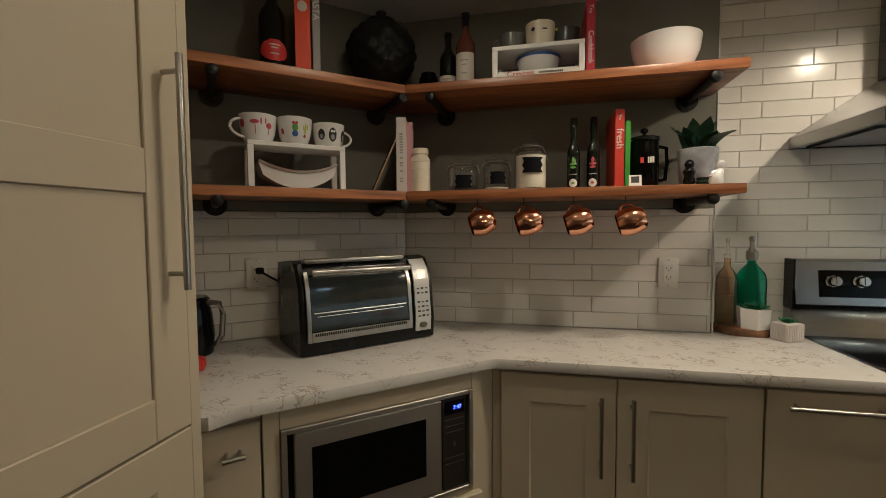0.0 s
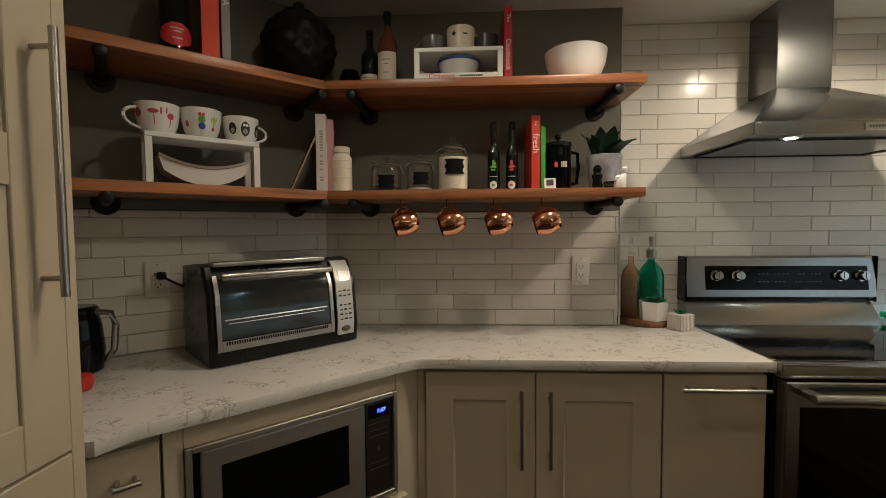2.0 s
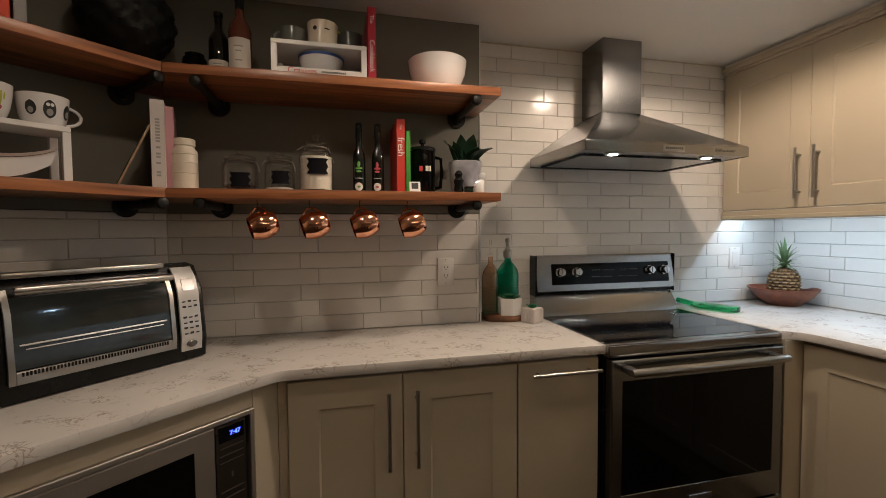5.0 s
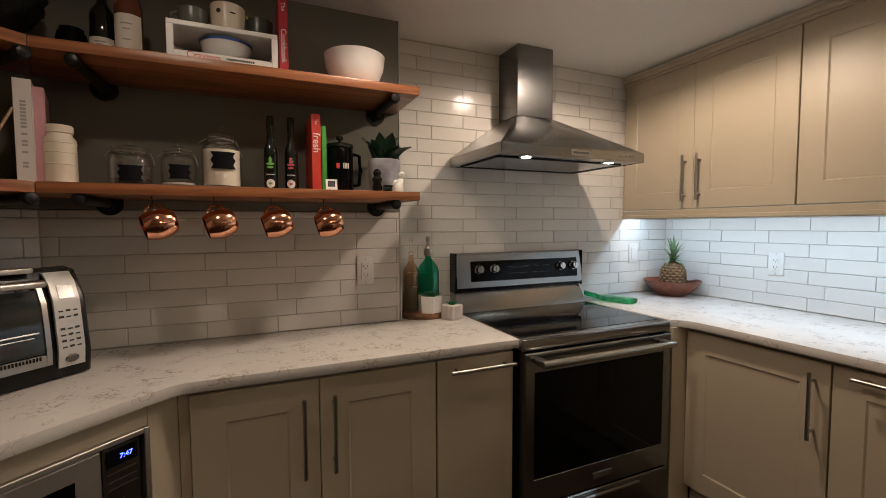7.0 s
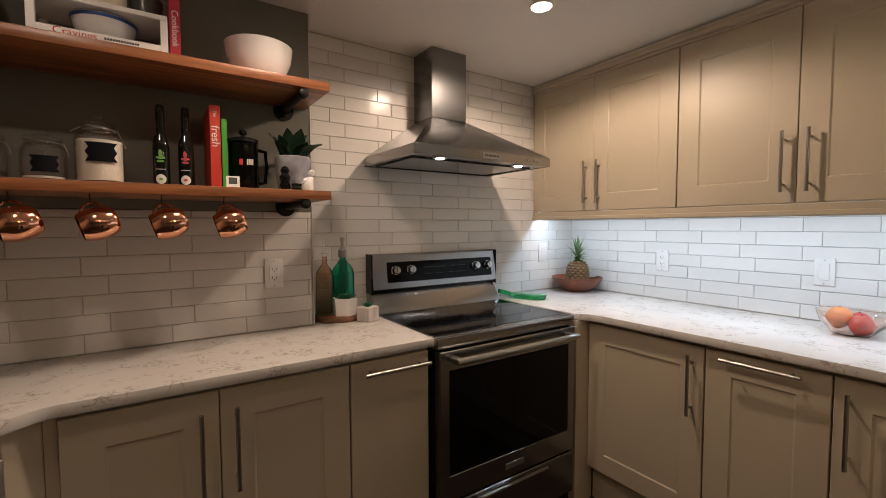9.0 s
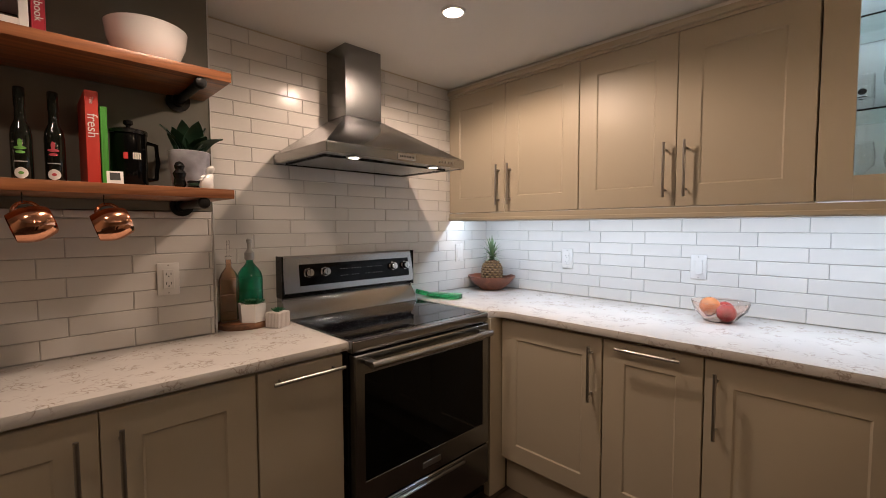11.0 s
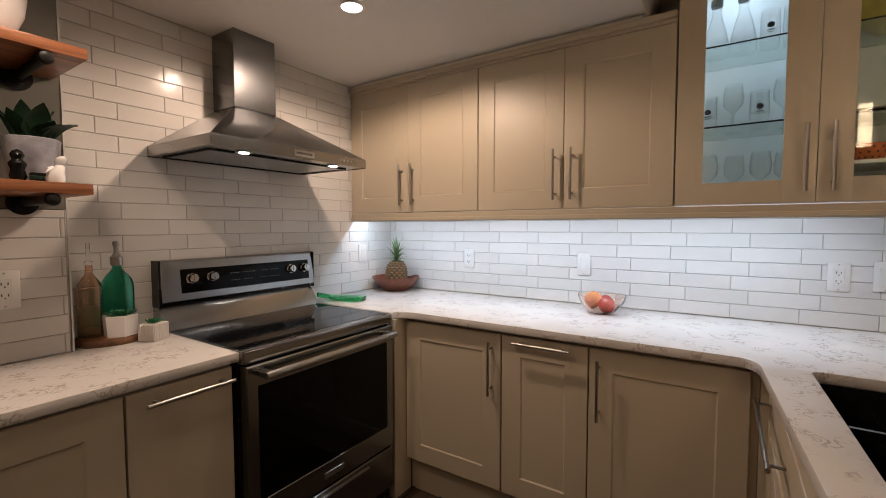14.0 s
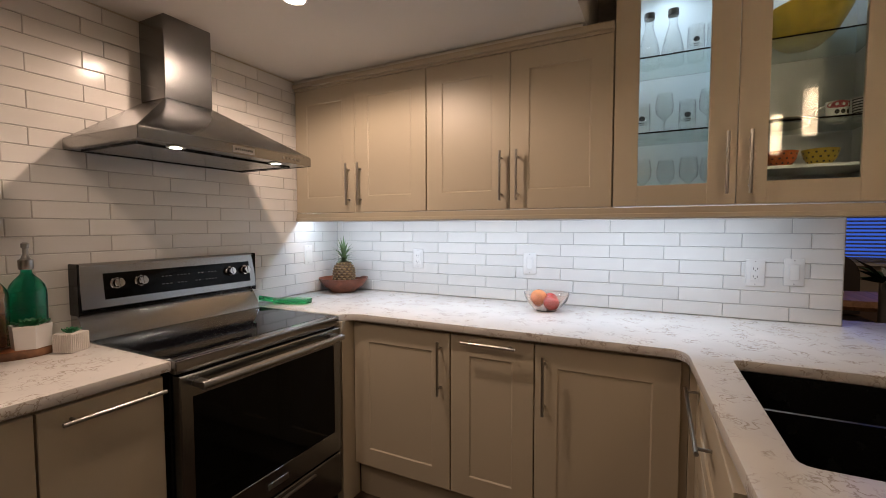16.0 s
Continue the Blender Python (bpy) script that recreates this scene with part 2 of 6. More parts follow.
def part(name, bm, mat, parent=None, label="", m=None):
    ob = new(name, finish(name, bm, mat))
    if parent:
        ob.parent = parent
    if m:
        ob.matrix_basis = m
    if label:
        ob["label"] = label
    if name in ("markings", "key_marks", "spine_print", "label_print", "dots", "badge_mark", "crumb_slots", "slots", "screws", "ribs", "foliage"):
        ob["kind"] = "stuff"
    return ob


def thing(name, m, label, category, group="", kind=""):
    ob = new(name)
    ob.empty_display_size = 0.05
    ob.matrix_basis = m
    return tagged(ob, label, category, group, kind)


def solid(name, bm, mat, m, label, category, group="", kind=""):
    ob = new(name, finish(name, bm, mat))
    ob.matrix_basis = m
    return tagged(ob, label, category, group, kind)


def struct(name, bm, mat, label="", category=""):
    ob = new(name, finish(name, bm, mat))
    return tagged(ob, label, category, "", "structure")


def B():
    return bmesh.new()


def prism(bm, outline, z0, z1, bev=0.0):
    rings(bm, [[(x, y, z0) for x, y in outline], [(x, y, z1) for x, y in outline]])
    if bev:
        bm.edges.ensure_lookup_table()
        es = [e for e in bm.edges if abs(e.verts[0].co.z - e.verts[1].co.z) < 1e-6]
        bmesh.ops.bevel(bm, geom=es, offset=bev, segments=2, affect="EDGES", profile=0.5)
    return bm


def text_part(body, size, mat, parent, m, name="lettering", label="", sx=1.0):
    cu = bpy.data.curves.new(name, "FONT")
    cu.body, cu.size, cu.extrude = body, size, 0.0003
    cu.align_x, cu.align_y = "CENTER", "CENTER"
    tmp = new(name, cu)
    me = bpy.data.meshes.new_from_object(tmp.evaluated_get(bpy.context.evaluated_depsgraph_get()))
    bpy.data.objects.remove(tmp)
    me.materials.clear()
    me.materials.append(mat)
    ob = new(name, me)
    ob.parent = parent
    ob.matrix_basis = m @ Matrix.Diagonal((sx, 1, 1, 1))
    if label:
        ob["label"] = label
    return ob


TH = 41.5
UX, UY = math.cos(radians(TH)), math.sin(radians(TH))
NX, NY = UY, -UX
CW = (-1.485, -0.15)      # foot of the corner between the shelf wall and the slanted wall
VF = (-1.06, -0.622)      # bend of the worktop's front edge


def slant(s, off, base=CW):
    """A point s metres along the slanted wall from base, off metres out from it."""
    return base[0] + s * UX + off * NX, base[1] + s * UY + off * NY


def at_slant(s, off, z, base=CW, turn=0.0):
    x, y = slant(s, off, base)
    return pose(x, y, z, 0, 0, TH + turn)


# ---- the room ----
bm = B()
bx(bm, -3.2, 6.2, -6.0, 0.2, -0.06, 0.0)
floor = struct("floor", bm, M_FLOOR, "dark brown wood plank floor", "floor")
bm = B()
bx(bm, -3.2, 1.6, -1.65, 0.2, CEIL, 2.6)
struct("ceiling", bm, M_CEIL, "flat lowered ceiling painted off-white", "ceiling")
bm = B()
bx(bm, -3.2, 6.2, -6.0, -1.652, HIGH, 2.6)
bx(bm, 1.602, 6.2, -1.650, 0.2, HIGH, 2.6)
struct("ceiling_high", bm, M_CEIL, "flat ceiling painted off-white", "ceiling")
# grout faces that carry the tiles
bm = B()
bx(bm, -0.30, 1.60, -0.003, 0.12, 0, CEIL)
wall_north = struct("wall_north", bm, M_GROUT, "wall behind the range covered in white subway tile", "wall")
bm = B()
prism(bm, [(CW[0], CW[1] - 0.003), (-0.30, CW[1] - 0.003), (-0.30, 0.12), (CW[0] - 0.25, 0.12)], 0, 1.378)
wall_shelf = struct("wall_shelf", bm, M_GROUT, "projecting wall under the shelves with white subway tile", "wall")
bm = B()
prism(bm, [(CW[0], CW[1] - 0.004), (-0.297, CW[1] - 0.004), (-0.297, 0.0), (CW[0] - 0.25, 0.12)], 1.38, CEIL)
struct("wall_shelf_upper", bm, M_WALL, "projecting wall painted dark taupe behind the shelves", "wall")
e1 = slant(-1.3, -0.25)
bm = B()
prism(bm, [slant(-0.001, 0.003), (CW[0] - 0.25, 0.12), e1, slant(-1.3, 0.003)], 0, 1.378)
wall_slant = struct("wall_slant", bm, M_GROUT, "slanted corner wall with white subway tile", "wall")
bm = B()
f0, f1 = slant(-0.001, 0.004), slant(-1.3, 0.004)
prism(bm, [f0, (CW[0] - 0.25, 0.12), e1, f1], 1.38, CEIL)
struct("wall_slant_upper", bm, M_WALL, "slanted corner wall painted dark taupe", "wall")
bm = B()
bx(bm, 1.486, 1.60, -2.612, -0.0035, 0, HIGH)
wall_east = struct("wall_east", bm, M_GROUT, "side wall covered in white subway tile", "wall")
# unseen outer walls, added to shut out the dusk sky
bm = B()
bx(bm, -2.45, -2.33, -6.0, -0.95, 0, HIGH)
struct("wall_west", bm, M_PLAIN, "plain beige wall, unseen, closing the room", "wall")
bm = B()
bx(bm, -3.2, 6.2, -6.12, -6.0, 0, HIGH)
struct("wall_south", bm, M_PLAIN, "plain beige wall, unseen, closing the room", "wall")
bm = B()
bx(bm, 1.60, 5.2, -1.2, -1.08, 0, HIGH)
struct("wall_dining", bm, M_PLAIN, "plain beige wall closing off the dining room, unseen", "wall")
# dining room end wall with its window opening
bm = B()
WX, WY0, WY1, WZ0, WZ1 = 5.0, -5.0, -3.2, 0.95, 2.1
bx(bm, WX, WX + 0.15, -6.0, WY0, 0, HIGH)
bx(bm, WX, WX + 0.15, WY1, -1.08, 0, HIGH)
bx(bm, WX, WX + 0.15, WY0, WY1, 0, WZ0)
bx(bm, WX, WX + 0.15, WY0, WY1, WZ1, HIGH)
struct("wall_window", bm, M_PLAIN, "beige dining room wall with a window opening", "wall")
# soffit edge trim and metal corner strip
bm = B()
bx(bm, -0.297, -0.292, -0.157, -0.150, 0.916, CEIL - 0.001)
struct("trim_corner", bm, M_ALU, "slim metal edging on the wall corner", "trim")
bm = B()
bx(bm, -0.29, 1.12, -0.0095, -0.0075, CEIL - 0.006, CEIL - 0.001)
struct("trim_ceiling", bm, M_CAB, "thin painted bead under the ceiling", "trim")

# ---- worktops ----


def slab(name, outline, hole, z0, z1, mat, label):
    bm = B()
    es = []
    for loop in [outline] + ([hole] if hole else []):
        vs = [bm.verts.new((x, y, z0)) for x, y in loop]
        es += [bm.edges.new((vs[i], vs[(i + 1) % len(vs)])) for i in range(len(vs))]
    res = bmesh.ops.triangle_fill(bm, edges=es, use_beauty=True)
    fs = [g for g in res["geom"] if isinstance(g, bmesh.types.BMFace)]
    ext = bmesh.ops.extrude_face_region(bm, geom=fs)
    bmesh.ops.translate(bm, verts=[g for g in ext["geom"] if isinstance(g, bmesh.types.BMVert)], vec=(0, 0, z1 - z0))
    bm.normal_update()
    rim = [e for e in bm.edges if len(e.link_faces) == 2 and e.calc_face_angle(0) > 1.0]
    rim = [e for e in rim if abs(e.verts[0].co.z - e.verts[1].co.z) < 1e-5]
    bmesh.ops.bevel(bm, geom=rim, offset=0.003, segments=2, affect="EDGES", profile=0.5)
    return solid(name, bm, mat, Matrix(), label, "worktop")


def fillet(p, q, r, n=6):
    """Corner q's two tangent directions p: list of (corner, in_dir, out_dir) made into an arc."""
    (cx, cy), (ax, ay), (bx_, by) = p, q, r
    return [((1 - t) ** 2 * ax + 2 * t * (1 - t) * cx + t * t * bx_, (1 - t) ** 2 * ay + 2 * t * (1 - t) * cy + t * t * by) for t in [i / n for i in range(n + 1)]]


TOP, UND = 0.915, 0.883
a, b_ = slant(-0.03, 0, VF), (VF[0] + 0.03, VF[1])
left_outline = [(-0.004, -0.009), (-0.004, VF[1])] + fillet(VF, b_, a, 4) + [slant(-0.70, 0, VF), slant(-0.765, 0.03, VF), (-1.71, -1.174), (-2.328, -1.174), slant(-1.04, 0.009), slant(0.0, 0.009), (-0.30, CW[1] - 0.009), (-0.298, -0.009)]
slab("worktop", left_outline, None, UND, TOP, M_QUARTZ, "white quartz worktop with brown flecks, bent at the corner")
right_outline = [(0.762, -0.009), (1.482, -0.009), (1.482, -2.615), (1.64, -2.615), (1.64, -2.82), (-0.25, -2.82), (-0.25, -2.098)] + \
    fillet((0.82, -2.030), (0.74, -2.036), (0.82, -1.97), 6) + fillet((0.82, -0.64), (0.82, -0.74), (0.762, -0.625), 6)
sink_hole = fillet((0.775, -2.152), (0.775, -2.18), (0.75, -2.152), 3) + fillet((0.13, -2.165), (0.155, -2.165), (0.13, -2.19), 3) + fillet((0.13, -2.57), (0.13, -2.545), (0.155, -2.57), 3) + fillet((0.775, -2.57), (0.75, -2.57), (0.775, -2.545), 3)
slab("worktop", right_outline, sink_hole, UND, TOP, M_QUARTZ, "white quartz worktop turning into the sink peninsula")

# ---- cabinets ----


def shaker(bm, x0, x1, z0, z1, stile=0.083, rec=0.0045, t=0.020, stile_x=None, flat=False):
    """A door in the plane y = -t .. 0 whose face looks along -y."""
    sx = stile_x or stile

    def ring(ix, iz, y):
        return [(x0 + ix, y, z0 + iz), (x1 - ix, y, z0 + iz), (x1 - ix, y, z1 - iz), (x0 + ix, y, z1 - iz)]
    loops = [ring(0, 0, 0), ring(0, 0, -t + 0.002), ring(0.002, 0.002, -t)]
    if not flat:
        loops += [ring(sx, stile, -t), ring(sx + 0.006, stile + 0.006, -t + rec)]
    return rings(bm, loops)


def handle_mesh(p, q, out=0.035, r=0.006):
    """A bar pull from p to q in the plane of the door's face, with two posts."""
    bm = B()
    p, q = Vector(p), Vector(q)
    d = (q - p).normalized()
    o = Vector((0, -out, 0))
    tube(bm, [p + o, p + o + d * 0.002, q + o - d * 0.002, q + o], r, 12)
    ins = min(0.03, (q - p).length * 0.2)
    for c in (p + d * ins, q - d * ins):
        tube(bm, [c, c + o], r * 0.75, 8)
    return bm


def cabinet(name, m, w, d, z0, z1, fronts, label, kick=True, group=""):
    """Body behind y = 0 with fronts of (x0, x1, z0, z1, handle, stile, flat)."""
    cab = thing(name, m, label, "cabinet", group)
    bm = B()
    bx(bm, 0, w, 0.001, d, z0, z1, 0.001)
    part("body", bm, M_CAB, cab)
    if kick:
        bm = B()
        bx(bm, 0, w, 0.028, 0.044, 0.0, z0 - 0.001)
        part("toe_kick", bm, M_CAB, cab)
    for x0, x1, a0, a1, h, stile, flat in fronts:
        bm = B()
        shaker(bm, x0, x1, a0, a1, stile, flat=flat)
        door = part("door" if a1 - a0 > 0.3 else "drawer_front", bm, M_CAB, cab)
        if h:
            part("handle", handle_mesh((h[0], -0.02, h[1]), (h[2], -0.02, h[3])), M_NICKEL, door, "brushed nickel bar handle")
    return cab


# run under the shelves, facing the room
FY = -0.582
cabinet("base_cabinet", pose(-1.04, FY, 0), 0.722, 0.42, 0.165, UND - 0.001, [
    (0.003, 0.339, 0.170, 0.868, (0.294, 0.585, 0.294, 0.822), 0.085, False),
    (0.342, 0.719, 0.170, 0.868, (0.381, 0.585, 0.381, 0.822), 0.085, False)], "greige two-door base cabinet with long bar handles")
cabinet("base_cabinet", pose(-0.317, FY, 0), 0.305, 0.42, 0.165, UND - 0.001, [
    (0.002, 0.300, 0.170, 0.868, (0.040, 0.832, 0.290, 0.832), 0.085, True)], "greige narrow pull-out base cabinet with level handle")
# slanted run with the microwave
mwm = at_slant(-0.80, -0.05, 0, VF)
cabinet("base_cabinet", mwm, 0.145, 0.50, 0.165, UND - 0.001, [
    (0.004, 0.141, 0.170, 0.858, (0.058, 0.796, 0.106, 0.796), 0.03, True)], "greige narrow cabinet with a short bar handle")
cab = thing("microwave_cabinet", at_slant(-0.653, -0.05, 0, VF), "greige cabinet built round the microwave", "cabinet")
bm = B()
for x0, x1, z0, z1 in ((0, 0.038, 0.165, 0.880), (0.594, 0.672, 0.165, 0.880), (0.039, 0.593, 0.825, 0.880), (0.039, 0.593, 0.165, 0.515)):
    bx(bm, x0, x1, -0.02, 0.03, z0, z1, 0.0015)
part("face_frame", bm, M_CAB, cab)
bm = B()
bx(bm, 0.0, 0.66, 0.45, 0.46, 0.165, 0.880)
bx(bm, 0.0, 0.66, 0.031, 0.449, 0.165, 0.18)
part("carcass", bm, M_CAB, cab)
bm = B()
shaker(bm, 0.045, 0.62, 0.18, 0.50)
part("drawer_front", bm, M_CAB, cab, m=pose(0, -0.0205, 0))
bm = B()
bx(bm, 0, 0.66, 0.06, 0.075, 0, 0.164)
part("toe_kick", bm, M_CAB, cab)

# right-hand run, facing west
RX = 0.868
cabinet("base_cabinet", pose(RX, -0.640, 0, 0, 0, -90), 0.515, 0.60, 0.165, UND - 0.001, [
    (0.003, 0.512, 0.176, 0.866, (0.470, 0.600, 0.470, 0.831), 0.085, False)], "greige one-door base cabinet beside the range")
cabinet("base_cabinet", pose(RX, -1.156, 0, 0, 0, -90), 0.362, 0.60, 0.165, UND - 0.001, [
    (0.002, 0.360, 0.176, 0.866, (0.062, 0.843, 0.295, 0.843), 0.085, False)], "greige pull-out base cabinet with level handle")
cabinet("base_cabinet", pose(RX, -1.519, 0, 0, 0, -90), 0.525, 0.60, 0.165, UND - 0.001, [
    (0.002, 0.500, 0.176, 0.866, (0.040, 0.600, 0.040, 0.828), 0.085, False)], "greige one-door base cabinet beside the sink")
bm = B()
bx(bm, 0.764, RX + 0.02, -0.639, -0.60, 0.0, UND - 0.001, 0.001)
solid("filler_panel", bm, M_CAB, Matrix(), "greige filler panel beside the range", "panel")
# sink peninsula, facing north
cabinet("sink_cabinet", pose(0.866, -2.085, 0, 0, 0, 180), 0.790, 0.70, 0.165, 0.60, [
    (0.024, 0.786, 0.640, 0.866, (0.05, 0.79, 0.51, 0.79), 0.05, False), (0.024, 0.786, 0.176, 0.635, None, 0.085, False)], "greige sink base with a long level bar handle")
bm = B()
bx(bm, 0.846, 0.8655, -2.105, -2.0445, 0.0, UND - 0.001)
bx(bm, 0.08, 0.8455, -2.15, -2.11, 0.61, UND - 0.001)
bx(bm, -0.225, 0.07, -2.78, -2.70, 0.0, UND - 0.001)
bx(bm, -0.24, -0.226, -2.78, -2.09, 0.0, UND - 0.001)
bx(bm, 0.071, 1.48, -2.80, -2.785, 0.0, UND - 0.001)
solid("peninsula_panel", bm, M_CAB, Matrix(), "greige end and back panels under the peninsula", "panel")
# black box where the sink base fronts end in a black gap
dw = thing("dishwasher", pose(0.070, -2.105, 0, 0, 0, 180), "black-fronted unit beside the sink base under the peninsula", "dishwasher")
bm = B()
bx(bm, 0, 0.29, 0, 0.58, 0.0, 0.875, 0.003)
part("body", bm, M_BLACK, dw)
bm = B()
bx(bm, 0.003, 0.287, -0.02, -0.001, 0.11, 0.86, 0.004)
part("door", bm, M_BLACKGLASS, dw)

sink = thing("sink", pose(0.45, -2.36, 0), "black composite double-bowl undermount sink", "sink")
bm = B()
for x0, x1 in ((-0.322, 0.018), (0.034, 0.327)):
    rings(bm, [[(x0, -0.21, 0.881), (x1, -0.21, 0.881), (x1, 0.21, 0.881), (x0, 0.21, 0.881)],
               [(x0 + 0.012, -0.20, 0.69), (x1 - 0.012, -0.20, 0.69), (x1 - 0.012, 0.20, 0.69), (x0 + 0.012, 0.20, 0.69)]], cap0=False)
part("bowl", bm, M_BLACK, sink)
bm = B()
bx(bm, 0.0185, 0.0335, -0.21, 0.205, 0.86, 0.880, 0.002)
part("divider", bm, M_STEEL, sink, "pale divider edge")

# wall cabinets on the east wall
UXF = 1.14
seams = (-0.012, -0.447, -0.892, -1.326, -1.765)
for k, (y0, y1) in enumerate(((seams[0], seams[2]), (seams[2], seams[4]))):
    w = y0 - y1
    mid = (y0 - (seams[1] if k == 0 else seams[3]))
    cabinet("wall_cabinet", pose(UXF, y0, 0, 0, 0, -90), w - 0.001, 0.34, 1.400, 2.108, [
        (0.002, mid - (0.0006 if k == 0 else 0.0012), 1.402, 2.107, (mid - 0.038, 1.440, mid - 0.038, 1.665), 0.085, False),
        (mid + (0.0006 if k == 0 else 0.0012), w - 0.003, 1.402, 2.107, (mid + 0.040, 1.440, mid + 0.040, 1.665), 0.085, False)], "greige shaker two-door wall cabinet with bar handles", False, "wall cabinets")
bm = B()
bx(bm, UXF - 0.02, UXF - 0.002, -2.62, -0.010, 1.366, 1.398, 0.0015)
val = solid("valance", bm, M_CAB, Matrix(), "greige light rail under the wall cabinets", "trim")
bm = B()
bx(bm, UXF - 0.028, UXF - 0.0205, -2.62, -0.010, 1.356, 1.374, 0.002)
part("bead", bm, M_CAB, val)
bm = B()
bx(bm, UXF - 0.0195, UXF - 0.004, -2.62, -0.010, 1.352, 1.3655, 0.001)
part("lower_strip", bm, M_CAB, val)
bm = B()
bx(bm, UXF - 0.024, UXF + 0.30, -1.764, -0.010, 2.1085, 2.122, 0.002)
bx(bm, UXF - 0.038, UXF + 0.30, -1.764, -0.010, 2.1225, 2.148, 0.005, 2)
solid("cornice", bm, M_CAB, Matrix(), "greige moulding over the wall cabinets", "trim")
bm = B()
bx(bm, UXF - 0.020, UXF + 0.30, -1.640, -0.010, 2.1485, CEIL - 0.001)
struct("trim_soffit", bm, M_CEIL, "off-white filler strip above the wall cabinets", "trim")

# tall glass-door cabinet
gc = thing("glass_cabinet", pose(UXF, -1.766, 0, 0, 0, -90), "greige display cabinet with two glass doors, lit inside", "cabinet")
GW, GZ0, GZ1 = 0.862, 1.402, 2.42
for nm, *dims in (("side_panel", 0, 0.016, 0.001, 0.345, GZ0, GZ1), ("side_panel", GW - 0.016, GW, 0.001, 0.345, GZ0, GZ1),
                  ("bottom_panel", 0.0165, GW - 0.0165, 0.001, 0.345, GZ0, GZ0 + 0.018), ("top_panel", 0.0165, GW - 0.0165, 0.001, 0.345, GZ1 - 0.018, GZ1),
                  ("back_panel", 0.0165, GW - 0.0165, 0.335, 0.345, GZ0 + 0.0185, GZ1 - 0.0185), ("divider", 0.418, 0.430, 0.02, 0.334, GZ0 + 0.0185, GZ1 - 0.0185)):
    bm = B()
    bx(bm, *dims)
    part(nm, bm, M_CABIN, gc, "white interior board")
for x0, x1, hx in ((0.002, 0.4225, 0.392), (0.4255, 0.860, 0.463)):
    bm = B()
    st = 0.09
    for a0, a1, c0, c1 in ((x0, x0 + st, GZ0 + 0.002, GZ1), (x1 - st, x1, GZ0 + 0.002, GZ1), (x0 + st, x1 - st, GZ0 + 0.002, GZ0 + 0.082), (x0 + st, x1 - st, GZ1 - 0.09, GZ1)):
        bx(bm, a0, a1, -0.020, 0.0, c0, c1, 0.001)
    door = part("door", bm, M_CAB, gc)
    bm = B()
    bx(bm, x0 + st - 0.006, x1 - st + 0.006, -0.010, -0.006, GZ0 + 0.078, GZ1 - 0.084)
    pane = part("pane", bm, M_DOORGLASS, door, "clear glass pane")
    pane.visible_shadow = False
    part("handle", handle_mesh((hx, -0.02, 1.440), (hx, -0.02, 1.665)), M_NICKEL, door, "brushed nickel bar handle")
for x0, x1, zs in ((0.017, 0.4175, (1.703, 2.004)), (0.4305, 0.845, (1.703, 1.998))):
    for z in zs:
        bm = B()
        bx(bm, x0, x1, 0.03, 0.325, z - 0.006, z, 0.001)
        sh = part("glass_shelf", bm, M_SHELFGLASS, gc, "clear glass shelf")
        sh.visible_shadow = False
bm = B()
bx(bm, 0.4305, 0.845, 0.03, 0.325, 1.530, 1.542, 0.001)
part("shelf_board", bm, M_CABIN, gc, "white shelf")

# pantry, facing east
pan = thing("pantry_cabinet", pose(-1.62, -1.206, 0, 0, 0, 90), "tall greige shaker pantry cabinet with a very long handle", "cabinet")
bm = B()
bx(bm, -0.60, 0.0, 0.001, 0.60, 0.10, HIGH - 0.002, 0.001)
part("body", bm, M_CAB, pan)
bm = B()
bx(bm, 0.0005, 0.026, -0.016, 0.60, 0.0, HIGH - 0.002, 0.0015)
part("side_panel", bm, M_CAB, pan)
bm = B()
# upper door: stiles and rails round two sunk panels
shaker(bm, -0.598, -0.003, 0.930, 2.40, t=0.010, flat=True)
door = part("door", bm, M_CAB, pan)
for nm, a0, a1, c0, c1 in (("stile", -0.598, -0.512, 0.930, 2.40), ("stile", -0.082, -0.003, 0.930, 2.40), ("rail", -0.5115, -0.0825, 0.930, 1.010), ("rail", -0.5115, -0.0825, 1.382, 1.461), ("rail", -0.5115, -0.0825, 2.31, 2.40)):
    bm = B()
    bx(bm, a0, a1, -0.020, -0.0102, c0, c1, 0.0015)
    part(nm, bm, M_CAB, door)
for c0, c1 in ((1.0105, 1.3815), (1.4615, 2.3095)):
    bm = B()
    bx(bm, -0.511, -0.083, -0.0135, -0.0102, c0, c1)
    part("panel", bm, M_CAB, door)
part("handle", handle_mesh((-0.040, -0.02, 1.205), (-0.040, -0.02, 1.635), 0.038, 0.0065), M_NICKEL, door, "long brushed nickel bar handle")
bm = B()
shaker(bm, -0.598, -0.003, 0.11, 0.924)
low = part("drawer_front", bm, M_CAB, pan)
part("handle", handle_mesh((-0.33, -0.02, 0.84), (-0.16, -0.02, 0.84)), M_NICKEL, low, "brushed nickel bar handle")

# ---- shelves ----
SD, ST = 0.290, 0.030
u_end = -0.315


def plank(name, m, outline, label):
    bm = B()
    prism(bm, outline, -ST, 0.0, 0.002)
    return solid(name, bm, M_SHELF, m, label, "shelf", "corner shelves")


